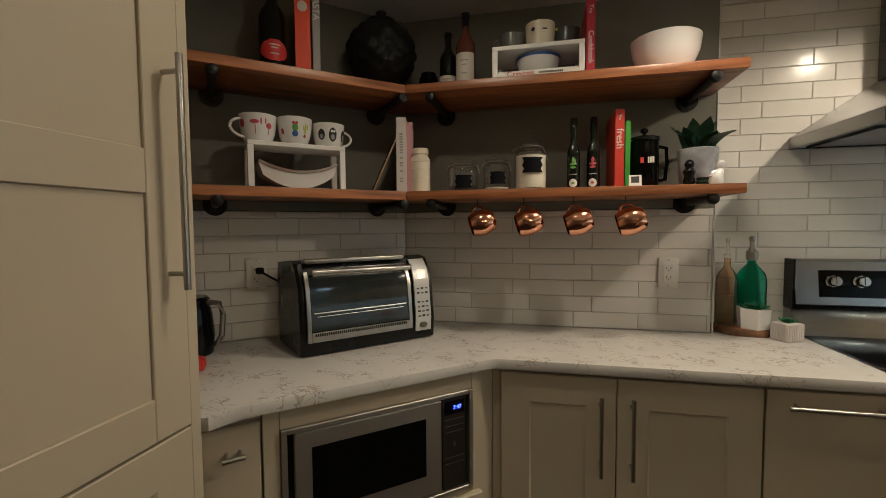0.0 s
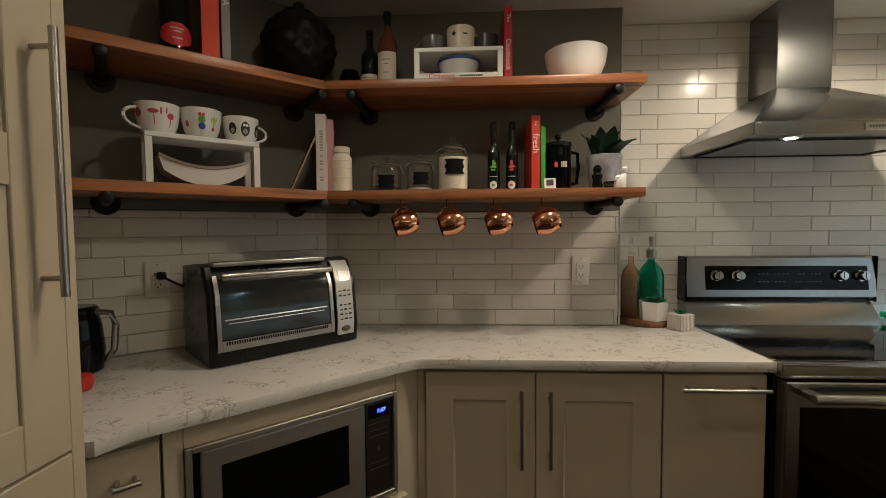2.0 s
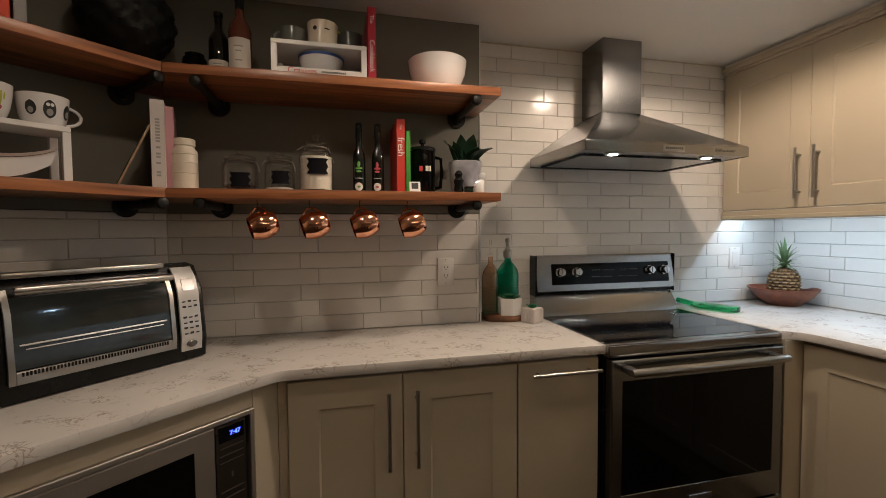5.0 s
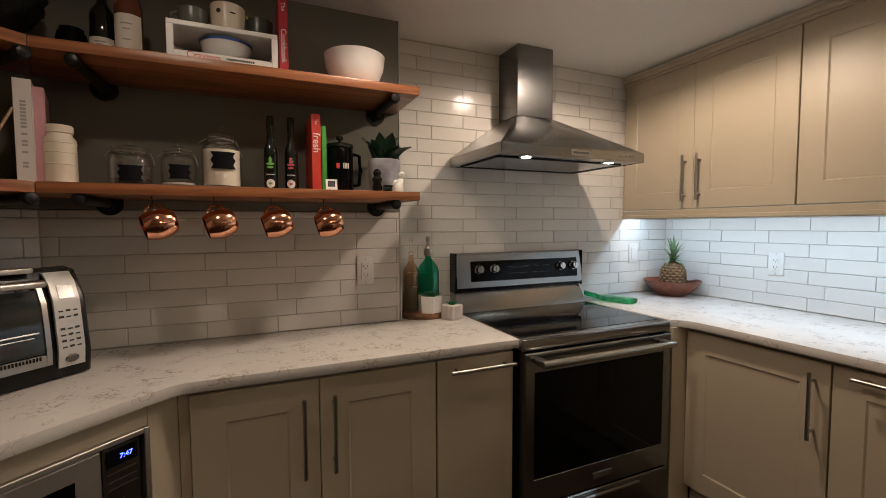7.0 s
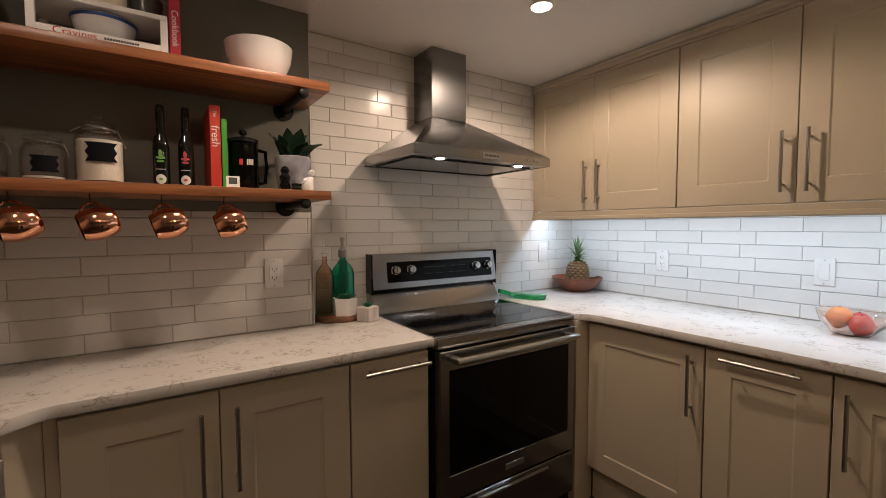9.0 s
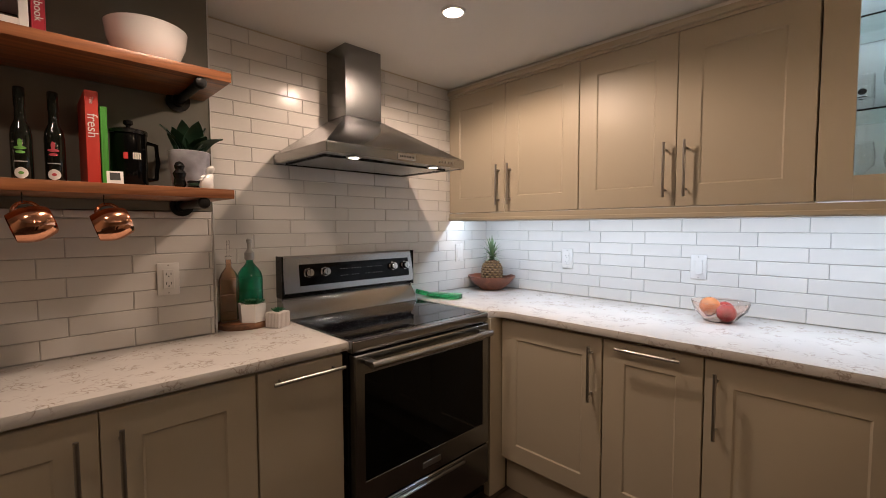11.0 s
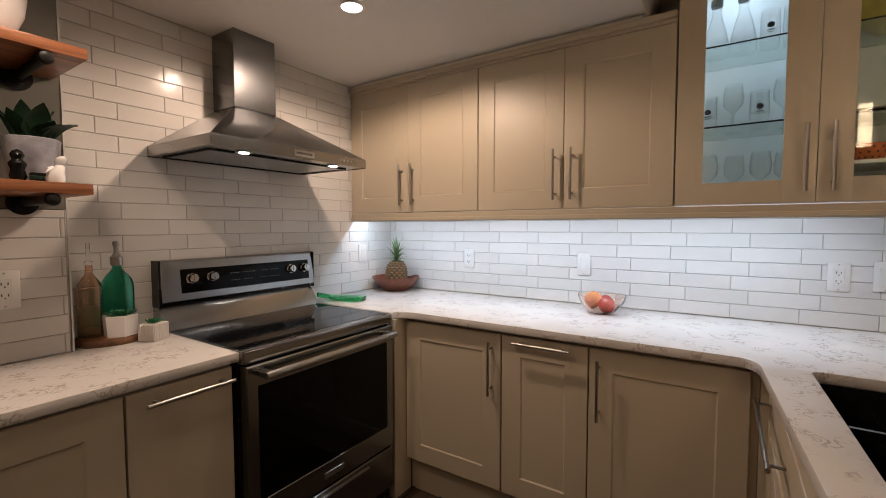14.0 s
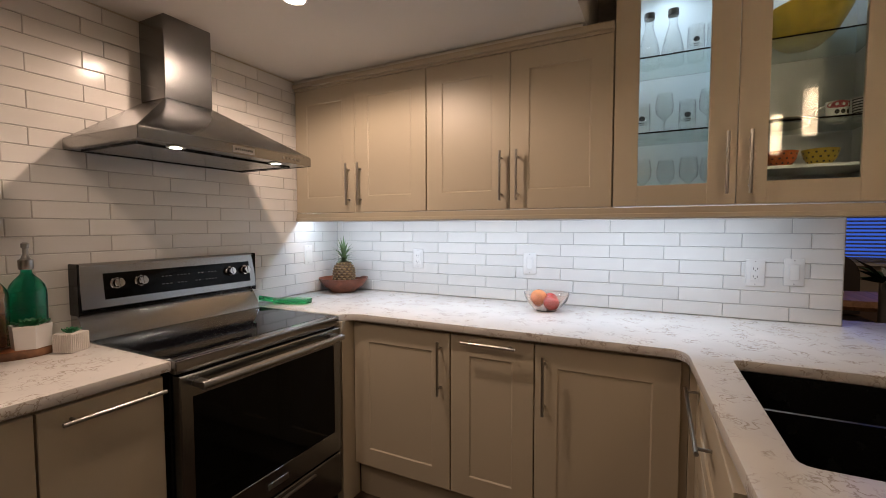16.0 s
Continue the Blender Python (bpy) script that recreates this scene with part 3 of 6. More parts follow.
for z in (1.816, 1.444):
    # straight board, then the slanted board in its own turned frame; they meet in a mitre
    vs = (-1.386, -0.446)
    plank("shelf_board", pose(0, 0, z), [(CW[0] + 0.003, CW[1] - 0.006), (vs[0] + 0.001, vs[1]), (u_end, vs[1]), (u_end, CW[1] - 0.006)], "stained pine shelf board on black pipe brackets")
    vl = ((vs[0] - CW[0]) * UX + (vs[1] - CW[1]) * UY, (vs[0] - CW[0]) * NX + (vs[1] - CW[1]) * NY)
    plank("shelf_board", at_slant(0, 0, z), [(-0.003, -0.006), (-1.02, -0.006), (-1.02, -vl[1]), (vl[0] - 0.001, -vl[1])], "stained pine shelf board on the slanted wall")


def bracket(m, length, label="black iron pipe shelf bracket with a wall flange"):
    br = thing("pipe_bracket", m, label, "bracket", "pipe brackets")
    bm = B()
    tube(bm, [(0, -0.005, -0.02), (0, -length, -0.02)], 0.0135, 14)
    part("pipe", bm, M_IRON, br)
    bm = B()
    for i, (r, a, b) in enumerate(((0.038, 0.0, 0.008), (0.022, 0.008, 0.026))):
        rings(bm, [[(r * math.cos(2 * math.pi * k / 20), -y, -0.02 + r * math.sin(2 * math.pi * k / 20)) for k in range(20)] for y in (a, b)])
    part("flange", bm, M_IRON, br)
    bm = B()
    prof = [(0.0165, 0.0), (0.018, 0.004), (0.018, 0.02), (0.015, 0.026), (0.008, 0.029)]
    rings(bm, [[(r * math.cos(2 * math.pi * k / 16), -length + 0.012 - y, -0.02 + r * math.sin(2 * math.pi * k / 16)) for k in range(16)] for r, y in prof])
    part("end_cap", bm, M_IRON, br, "grey metal end cap")
    return br


for z in (1.816, 1.444):
    for x in (-0.40, -1.30):
        bracket(pose(x, CW[1] - 0.0045, z - ST - 0.0145 + 0.02 - 0.001), 0.272)
    for s in (-0.72, -0.13):
        bracket(at_slant(s, 0.0045, z - ST - 0.0145 + 0.02 - 0.001), 0.272)

# ---- range ----
rg = thing("range", pose(0.003, 0, 0), "stainless steel electric range with black glass top", "range")
RW = 0.753
bm = B()
bx(bm, 0, RW, -0.600, -0.012, 0.02, 0.893, 0.002)
part("body", bm, M_BLACK, rg, "black enamel sides")
bm = B()
bx(bm, 0.016, RW - 0.016, -0.585, -0.115, 0.905, 0.9115, 0.001)
part("cooktop", bm, M_BLACKGLASS, rg, "black ceramic glass cooktop")
bm = B()
bx(bm, 0, RW, -0.632, -0.586, 0.868, 0.9125, 0.006, 2)
bx(bm, 0, 0.015, -0.5855, -0.112, 0.894, 0.9125, 0.002)
bx(bm, RW - 0.015, RW, -0.5855, -0.112, 0.894, 0.9125, 0.002)
part("trim", bm, M_STEELH, rg, "stainless front rail")
bm = B()
rings(bm, [[(x, -0.114, 0.894), (x, -0.100, 0.94), (x, -0.060, 0.998), (x, -0.012, 0.998), (x, -0.012, 0.894)] for x in (0.0, RW)])
part("back_riser", bm, M_STEELH, rg, "curved stainless riser")
bg = B()
rings(bg, [[(x, -0.066, 1.010), (x, -0.086, 1.022), (x, -0.066, 1.180), (x, -0.055, 1.187), (x, -0.014, 1.187), (x, -0.014, 1.010)] for x in (0.004, RW)])
back = part("backguard", bg, M_STEELH, rg, "stainless control panel housing")
bm = B()
bx(bm, -0.004, 0.0035, -0.080, -0.014, 1.000, 1.188, 0.002)
bx(bm, RW + 0.0005, RW + 0.006, -0.080, -0.014, 1.000, 1.188, 0.002)
# black bar paints the shade in the gap between riser and backguard
bx(bm, 0.0, RW, -0.055, -0.014, 0.9985, 1.0095)
part("end_cap", bm, M_BLACK, back, "black end caps and a black bar for the shaded gap")
tilt = math.degrees(math.atan2(0.020, 0.158))
pm = pose(0, -0.0760, 1.101, -tilt, 0, 0)
bm = B()
bx(bm, 0.080, 0.722, -0.0035, -0.0005, -0.052, 0.047, 0.001)
pan_ = part("control_panel", bm, M_OVENBLACK, back, "black glass control panel", pm)
for kx in (0.122, 0.208, 0.610, 0.694):
    bm = B()
    for r, y0, y1 in ((0.0235, -0.0036, -0.008), (0.0185, -0.0081, -0.030)):
        rings(bm, [[(kx + rr * math.cos(2 * math.pi * k / 24), y, 0.006 + rr * math.sin(2 * math.pi * k / 24)) for k in range(24)] for rr, y in ((r, y0), (r, y1 + 0.003), (r - 0.003, y1))])
    bx(bm, kx - 0.0025, kx + 0.0025, -0.0325, -0.0301, -0.006, 0.022)
    part("knob", bm, M_CHROME, back, "polished control knob", pm)
bm = B()
random.seed(4)
for i in range(16):
    x = 0.29 + 0.016 * i
    for zz in (0.012, -0.02):
        if random.random() < 0.8:
            bx(bm, x, x + 0.009, -0.0040, -0.0036, zz, zz + 0.003)
part("markings", bm, material("panel_print", (0.10, 0.10, 0.10), 0.5), back, "faint key markings", pm)
bm = B()
rings(bm, [[(x0, -0.601, z0), (x1, -0.601, z0), (x1, -0.601, z1), (x0, -0.601, z1)] if i == 0 else [(x0, y, z0), (x1, y, z0), (x1, y, z1), (x0, y, z1)] for i, (x0, x1, z0, z1, y) in enumerate(((0.006, RW - 0.006, 0.288, 0.862, -0.601), (0.006, RW - 0.006, 0.288, 0.862, -0.638), (0.010, RW - 0.010, 0.292, 0.858, -0.642), (0.046, RW - 0.050, 0.386, 0.790, -0.642), (0.048, RW - 0.052, 0.388, 0.788, -0.638)))])
door = part("oven_door", bm, M_STEEL, rg, "stainless oven door")
bm = B()
bx(bm, 0.049, RW - 0.053, -0.6405, -0.6385, 0.389, 0.787)
part("window", bm, M_OVENBLACK, door, "black oven window")
bm = B()
tube(bm, [(0.045, -0.690, 0.832), (0.05, -0.690, 0.832), (RW - 0.05, -0.690, 0.832), (RW - 0.045, -0.690, 0.832)], 0.0135, 16)
for x in (0.062, RW - 0.062):
    bx(bm, x - 0.016, x + 0.016, -0.680, -0.641, 0.822, 0.842, 0.003)
part("handle", bm, M_NICKEL, door, "thick steel towel-bar handle")
bm = B()
bx(bm, 0.325, 0.425, -0.6455, -0.6425, 0.324, 0.348, 0.001)
part("badge", bm, M_NICKEL, door, "small steel badge")
bm = B()
bx(bm, 0.006, RW - 0.006, -0.640, -0.601, 0.085, 0.278, 0.004)
dr = part("drawer", bm, M_STEEL, rg, "stainless lower drawer")
bm = B()
bx(bm, 0.18, RW - 0.18, -0.652, -0.6405, 0.252, 0.262, 0.002)
part("drawer_pull", bm, M_NICKEL, dr)
bm = B()
bx(bm, 0.03, RW - 0.03, -0.57, -0.03, 0.0, 0.019)
part("plinth", bm, M_BLACK, rg)

# ---- hood ----
hd = thing("range_hood", pose(0.003, -0.007, 0), "stainless steel pyramid chimney range hood", "range hood")
HX0, HX1, HY, HZ0, HZ1 = 0.0, 0.750, -0.473, 1.602, 1.642
cx0, cx1, cy = 0.272, 0.478, -0.170
bm = B()
rings(bm, [[(HX0, 0, HZ0), (HX1, 0, HZ0), (HX1, HY, HZ0), (HX0, HY, HZ0)], [(HX0, 0, HZ1), (HX1, 0, HZ1), (HX1, HY, HZ1), (HX0, HY, HZ1)],
           [(cx0, 0, 1.835), (cx1, 0, 1.835), (cx1, cy, 1.835), (cx0, cy, 1.835)]], cap0=False)
bm.normal_update()
bmesh.ops.bevel(bm, geom=[e for e in bm.edges if len(e.link_faces) == 2], offset=0.0025, segments=2, affect="EDGES")
part("canopy", bm, M_STEELH, hd, "brushed steel canopy")
bm = B()
bx(bm, cx0 + 0.002, cx1 - 0.002, cy + 0.002, 0, 1.836, CEIL - 0.001, 0.002)
part("chimney", bm, M_STEEL, hd, "brushed steel chimney")
bm = B()
bx(bm, HX0 + 0.004, HX1 - 0.004, HY + 0.004, -0.004, HZ0 + 0.002, HZ0 + 0.006)
under = part("base_plate", bm, M_STEELH, hd)
bm = B()
bx(bm, 0.050, 0.700, -0.372, -0.040, HZ0 - 0.001, HZ0 + 0.0018, 0.001)
flt = part("filter_panel", bm, M_STEELH, hd, "smooth steel filter cover")
bm = B()
for x0, x1, y0, y1 in ((0.042, 0.708, -0.380, -0.3735), (0.042, 0.708, -0.0385, -0.032), (0.042, 0.0485, -0.3730, -0.039), (0.7015, 0.708, -0.3730, -0.039)):
    bx(bm, x0, x1, y0, y1, HZ0 - 0.004, HZ0 + 0.0018)
part("gasket", bm, M_BLACK, flt, "dark seam round the cover")
M_HOODLED = glow("hood_led", (1.0, 0.97, 0.82), 60)
for x in (0.155, 0.595):
    bm = B()
    lathe(bm, [(0.030, 0.0), (0.030, 0.004)], 24, x, -0.415, HZ0 - 0.0025)
    ring_ = part("lamp_ring", bm, M_NICKEL, hd)
    bm = B()
    lathe(bm, [(0.017, 0.0), (0.017, 0.001)], 24, x, -0.415, HZ0 - 0.0042)
    part("lamp_lens", bm, M_HOODLED, ring_, "lit round lamp")
bm = B()
bx(bm, 0.335, 0.435, HY - 0.004, HY - 0.0005, HZ0 + 0.008, HZ0 + 0.032, 0.001)
bd = part("badge", bm, M_NICKEL, hd, "small steel badge")
bm = B()
for i in range(9):
    bx(bm, 0.345 + 0.009 * i, 0.351 + 0.009 * i, HY - 0.0046, HY - 0.0042, HZ0 + 0.016, HZ0 + 0.024)
part("badge_mark", bm, M_INK, bd)
for i in range(5):
    bm = B()
    rings(bm, [[(0.585 + 0.021 * i + 0.005 * math.cos(2 * math.pi * k / 12), y, HZ0 + 0.02 + 0.005 * math.sin(2 * math.pi * k / 12)) for k in range(12)] for y in (HY - 0.0005, HY - 0.004)])
    part("button", bm, M_NICKEL, hd)

# ---- microwave in the slanted run ----
mw = thing("microwave", at_slant(-0.653, -0.05, 0.516, VF), "built-in stainless steel microwave with a black window", "microwave")
bm = B()
bx(bm, 0.045, 0.588, 0.0, 0.40, 0.004, 0.300, 0.002)
part("body", bm, M_BLACK, mw)
bm = B()
for x0, x1, z0, z1 in ((0.040, 0.054, 0.0, 0.309), (0.580, 0.593, 0.0, 0.309), (0.0545, 0.5795, 0.296, 0.309), (0.0545, 0.5795, 0.0, 0.014)):
    bx(bm, x0, x1, -0.030, -0.001, z0, z1, 0.0015)
part("trim_frame", bm, M_SATIN, mw, "stainless trim frame")
bm = B()
bx(bm, 0.072, 0.486, -0.026, -0.001, 0.017, 0.293, 0.003)
door = part("door", bm, M_SATIN, mw, "stainless door")
bm = B()
bx(bm, 0.113, 0.434, -0.0275, -0.0262, 0.080, 0.250, 0.0005)
part("window", bm, M_OVENBLACK, door, "black window")
bm = B()
bx(bm, 0.489, 0.570, -0.025, -0.001, 0.017, 0.293, 0.002)
cp = part("control_panel", bm, M_DARKSTEEL, mw, "dark grey control panel")
bm = B()
bx(bm, 0.495, 0.564, -0.0265, -0.0252, 0.245, 0.285, 0.0005)
part("display", bm, M_BLACKGLASS, cp, "black clock display")
text_part("7:47", 0.017, glow("blue_digits", (0.03, 0.06, 1.0), 9), cp, pose(0.538, -0.0272, 0.264, 90, 0, 0), "clock_digits", "glowing blue digits 7:47")
bm = B()
for zz in (0.228, 0.208, 0.190, 0.112, 0.094):
    bx(bm, 0.497, 0.561, -0.0258, -0.0252, zz, zz + 0.0022)
bx(bm, 0.526, 0.532, -0.0258, -0.0252, 0.145, 0.160)
part("markings", bm, M_NICKEL, cp, "pale key lines")

# ---- toaster oven ----
to = thing("toaster_oven", pose(-1.634, -0.748, TOP, 0, 0, 46.5) @ Matrix.Diagonal((1, 1, 1.075, 1)), "black toaster oven with chrome trim and silver keypad", "toaster oven")
TW, TD = 0.486, 0.262
bm = B()
side = [(0.0, 0.005), (-0.006, 0.06), (0.012, 0.20), (0.055, 0.268), (0.10, 0.276), (TD, 0.262), (TD, 0.005)]
rings(bm, [[(x, y + d, z) for y, z in side] for x, d in ((0.0, 0.008), (0.008, 0.0), (TW - 0.008, 0.0), (TW, 0.008))])
part("housing", bm, M_BLACK, to, "glossy black housing")
for x in (0.03, TW - 0.03):
    for y in (0.03, TD - 0.03):
        bm = B()
        lathe(bm, [(0.014, 0.0), (0.016, 0.0048)], 14, x, y)
        part("foot", bm, M_BLACK, to)
bm = B()
W0, W1 = 0.030, 0.372
glassline = [(-0.010, 0.075), (-0.004, 0.135), (0.004, 0.195), (0.020, 0.228)]
rings(bm, [[(x, y - 0.004, z) for y, z in glassline] + [(x, y + 0.001, z) for y, z in glassline[::-1]] for x in (W0, W1)])
M_OVENGLASS = material("smoked_glass", (0.022, 0.026, 0.026), 0.07, vary=0.3, scale=9)
dg = part("door_glass", bm, M_OVENGLASS, to, "smoked curved glass door")
bm = B()
for x0, x1 in ((0.018, 0.030), (0.372, 0.384)):
    rings(bm, [[(x, y - 0.008, z) for y, z in ((-0.008, 0.045), *glassline, (0.030, 0.246))] + [(x, y + 0.001, z) for y, z in ((0.030, 0.246), *glassline[::-1], (-0.008, 0.045))] for x in (x0, x1)])
bx(bm, 0.030, 0.372, -0.018, -0.006, 0.045, 0.072, 0.002)
part("door_frame", bm, M_NICKEL, dg, "chrome door frame")
bm = B()
for i in range(46):
    bx(bm, 0.040 + 0.007 * i, 0.044 + 0.007 * i, -0.0192, -0.0182, 0.062, 0.071)
part("crumb_slots", bm, M_BLACK, dg, "row of dark slots")
bm = B()
tube(bm, [(0.035, -0.022, 0.246), (0.040, -0.024, 0.246), (0.365, -0.024, 0.246), (0.37, -0.022, 0.246)], 0.0095, 12)
for x in (0.05, 0.355):
    bx(bm, x - 0.008, x + 0.008, -0.018, 0.02, 0.240, 0.251)
part("handle", bm, M_NICKEL, dg, "chrome door handle")
bm = B()
bx(bm, 0.025, 0.378, 0.030, 0.062, 0.268, 0.282, 0.004, 2)
part("top_trim", bm, M_NICKEL, to, "chrome strip along the top")
bm = B()
tube(bm, [(0.04, -0.013, 0.128), (0.36, -0.013, 0.128)], 0.002, 6)
tube(bm, [(0.05, -0.0135, 0.118), (0.35, -0.0135, 0.118)], 0.0012, 6)
part("rack", bm, M_NICKEL, to, "wire rack line")
bm = B()
keyl = [(-0.006, 0.030), (-0.010, 0.075), (0.004, 0.195), (0.022, 0.240), (0.046, 0.266)]
rings(bm, [[(x, y - 0.005, z) for y, z in keyl] + [(x, y + 0.002, z) for y, z in keyl[::-1]] for x in (0.400, 0.462)])
key = part("keypad", bm, material("silver_plastic", (0.52, 0.51, 0.49), 0.35, 0.3), to, "silver keypad panel")
bm = B()
rings(bm, [[(x, y - 0.0065, z) for y, z in ((0.0065, 0.202), (0.0200, 0.234))] + [(x, y - 0.0045, z) for y, z in ((0.0200, 0.234), (0.0065, 0.202))] for x in (0.415, 0.450)])
part("display", bm, material("lcd", (0.06, 0.055, 0.035), 0.2), key, "dark grey LCD display")
bm = B()
for r in range(7):
    for c in range(3 if r != 4 else 0):
        zz = 0.078 + 0.015 * r
        yy = -0.0155 + (zz - 0.075) * 0.1167
        bx(bm, 0.409 + 0.017 * c, 0.419 + 0.017 * c, yy - 0.0007, yy + 0.0015, zz, zz + 0.0035 + 0.002 * ((r + c) % 2))
part("key_marks", bm, M_INK, key, "small dark key markings")
bm = B()
lathe(bm, [(0.013, 0), (0.013, 0.004), (0.010, 0.006)], 20, sx=1.2, sy=0.75)
part("start_button", bm, M_DARKSTEEL, key, "oval start button", pose(0.430, -0.0125, 0.050, 90, 0, 0))
# power lead to the wall outlet
bm = B()
pth = []
p0, p1 = Vector(slant(-0.585, 0.03)).to_3d() + Vector((0, 0, 1.163)), Vector(slant(-0.44, 0.13)).to_3d() + Vector((0, 0, 1.115))
for i in range(13):
    t = i / 12
    p = p0.lerp(p1, t)
    p.z -= 0.018 * math.sin(math.pi * t)
    pth.append(p)
tube(bm, pth, 0.0042, 8)
cord = solid("power_cord", bm, M_BLACK, Matrix(), "black power cord plugged into the wall", "cord")
bm = B()
bx(bm, -0.014, 0.014, -0.034, -0.0125, -0.012, 0.012, 0.004)
part("plug", bm, M_BLACK, cord, "", at_slant(-0.585, 0.0, 1.163))

# ---- outlets and switches ----


def plate(m, kind, label):
    pl = thing("wall_outlet" if kind == "outlet" else "light_switch", m, label, "outlet" if kind == "outlet" else "switch")
    bm = B()
    bx(bm, -0.0345, 0.0345, -0.0125, -0.0065, -0.057, 0.057, 0.0025, 2)
    p = part("cover_plate", bm, M_PLATE, pl)
    bm = B()
    bx(bm, -0.017, 0.017, -0.0155, -0.0127, -0.034, 0.034, 0.001)
    face = part("face", bm, M_PLATE, p)
    if kind == "outlet":
        bm = B()
        for z in (0.017, -0.017):
            bx(bm, -0.0085, -0.006, -0.0161, -0.0156, z - 0.003, z + 0.006)
            bx(bm, 0.006, 0.0085, -0.0161, -0.0156, z - 0.003, z + 0.005)
            bx(bm, -0.002, 0.002, -0.0161, -0.0156, z - 0.010, z - 0.006)
        part("slots", bm, M_INK, p, "dark slots")
    bm = B()
    for z in (-0.049, 0.049):
        lathe(bm, [(0.0028, 0), (0.0028, 0.0008)], 10, 0, 0)
        bmesh.ops.rotate(bm, verts=bm.verts[-20:], cent=(0, 0, 0), matrix=Matrix.Rotation(radians(90), 3, "X"))
        bmesh.ops.translate(bm, verts=bm.verts[-20:], vec=(0, -0.0125, z))
    part("screws", bm, M_NICKEL, p)
    return pl


plate(pose(-0.450, CW[1], 1.138), "outlet", "white double outlet on the tile under the shelves")
plate(at_slant(-0.595, 0, 1.150), "outlet", "white outlet on the slanted tile wall")
plate(pose(1.209, 0, 1.150), "switch", "white rocker switch beside the range")
plate(pose(1.489, -0.636, 1.128, 0, 0, -90), "outlet", "white outlet on the lit tile wall")
plate(pose(1.489, -1.325, 1.124, 0, 0, -90), "switch", "white rocker switch on the lit tile wall")
plate(pose(1.489, -2.316, 1.120, 0, 0, -90), "outlet", "white outlet near the wall end")
plate(pose(1.489, -2.450, 1.128, 0, 0, -90), "switch", "white blank plate near the wall end")

# ---- ceiling lights ----
M_POT = glow("pot_glow", (1.0, 0.88, 0.70), 40)
# fittings go on the added, unseen fill pots as well
for px, py, pz, watts in POTS_AND_FILL:
    pt = thing("ceiling_light", pose(px, py, pz), "round recessed ceiling light, lit warm white, unseen except over the range", "ceiling light", "ceiling lights")
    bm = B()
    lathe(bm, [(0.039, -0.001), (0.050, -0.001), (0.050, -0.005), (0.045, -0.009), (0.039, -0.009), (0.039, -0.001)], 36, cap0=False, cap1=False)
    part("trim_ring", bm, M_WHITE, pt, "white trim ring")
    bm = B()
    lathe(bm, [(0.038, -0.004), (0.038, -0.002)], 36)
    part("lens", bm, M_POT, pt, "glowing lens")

# ---- pendants over the peninsula ----
M_BUBBLE = glow("bubble_glass", (1.0, 0.72, 0.42), 5)
nt = M_BUBBLE.node_tree
vor = nt.nodes.new("ShaderNodeTexVoronoi")
vor.inputs["Scale"].default_value = 150
tcn = nt.nodes.new("ShaderNodeTexCoord")
nt.links.new(tcn.outputs["Object"], vor.inputs["Vector"])
mr = nt.nodes.new("ShaderNodeMapRange")
mr.inputs["From Max"].default_value, mr.inputs["To Min"].default_value, mr.inputs["To Max"].default_value = 0.50, 190.0, 1.5
nt.links.new(vor.outputs["Distance"], mr.inputs["Value"])
nt.links.new(mr.outputs[0], nt.nodes["Principled BSDF"].inputs["Emission Strength"])
for px, z0, z1 in PENDANTS:
    pd = thing("pendant_lamp", pose(px, -2.58, 0), "cylindrical bubble-glass pendant lamp, lit", "pendant lamp", "pendants")
    bm = B()
    lathe(bm, [(0.027, z0), (0.030, z0 + 0.004), (0.030, z1 - 0.004), (0.027, z1)], 28)
    part("shade", bm, M_BUBBLE, pd, "bubbled glass cylinder")
    bm = B()
    lathe(bm, [(0.032, z1 + 0.0005), (0.032, z1 + 0.02), (0.012, z1 + 0.035)], 24)
    part("cap", bm, M_NICKEL, pd)
    bm = B()
    tube(bm, [(0, 0, z1 + 0.03), (0, 0, HIGH - 0.02)], 0.003, 6)
    lathe(bm, [(0.05, HIGH - 0.02), (0.05, HIGH - 0.001)], 24)
    part("cord", bm, M_NICKEL, pd)

# ---- things on the shelves ----
SL, SU = 1.444, 1.816
M_RED = material("red_cover", (0.50, 0.035, 0.02), 0.45, vary=0.06)
M_CRIMSON = material("crimson_cover", (0.36, 0.012, 0.028), 0.4, vary=0.06)
M_ORANGE = material("orange_cover", (0.72, 0.07, 0.025), 0.45, vary=0.05)
M_GREEN = material("green_cover", (0.06, 0.30, 0.035), 0.45, vary=0.06)
M_PINK = material("pink_cover", (0.52, 0.26, 0.29), 0.5, vary=0.05)
M_BOOKW = material("off_white_cover", (0.58, 0.53, 0.50), 0.5, vary=0.05)
M_GREYB = material("grey_cover", (0.30, 0.29, 0.28), 0.5, vary=0.05)
M_PAGES = material("pages", (0.60, 0.55, 0.46), 0.8, vary=0.1, scale=200, stretch=(30, 1, 1))
M_TEXTW = material("white_print", (0.72, 0.69, 0.66), 0.6)
M_TEXTR = material("red_print", (0.55, 0.03, 0.03), 0.6)


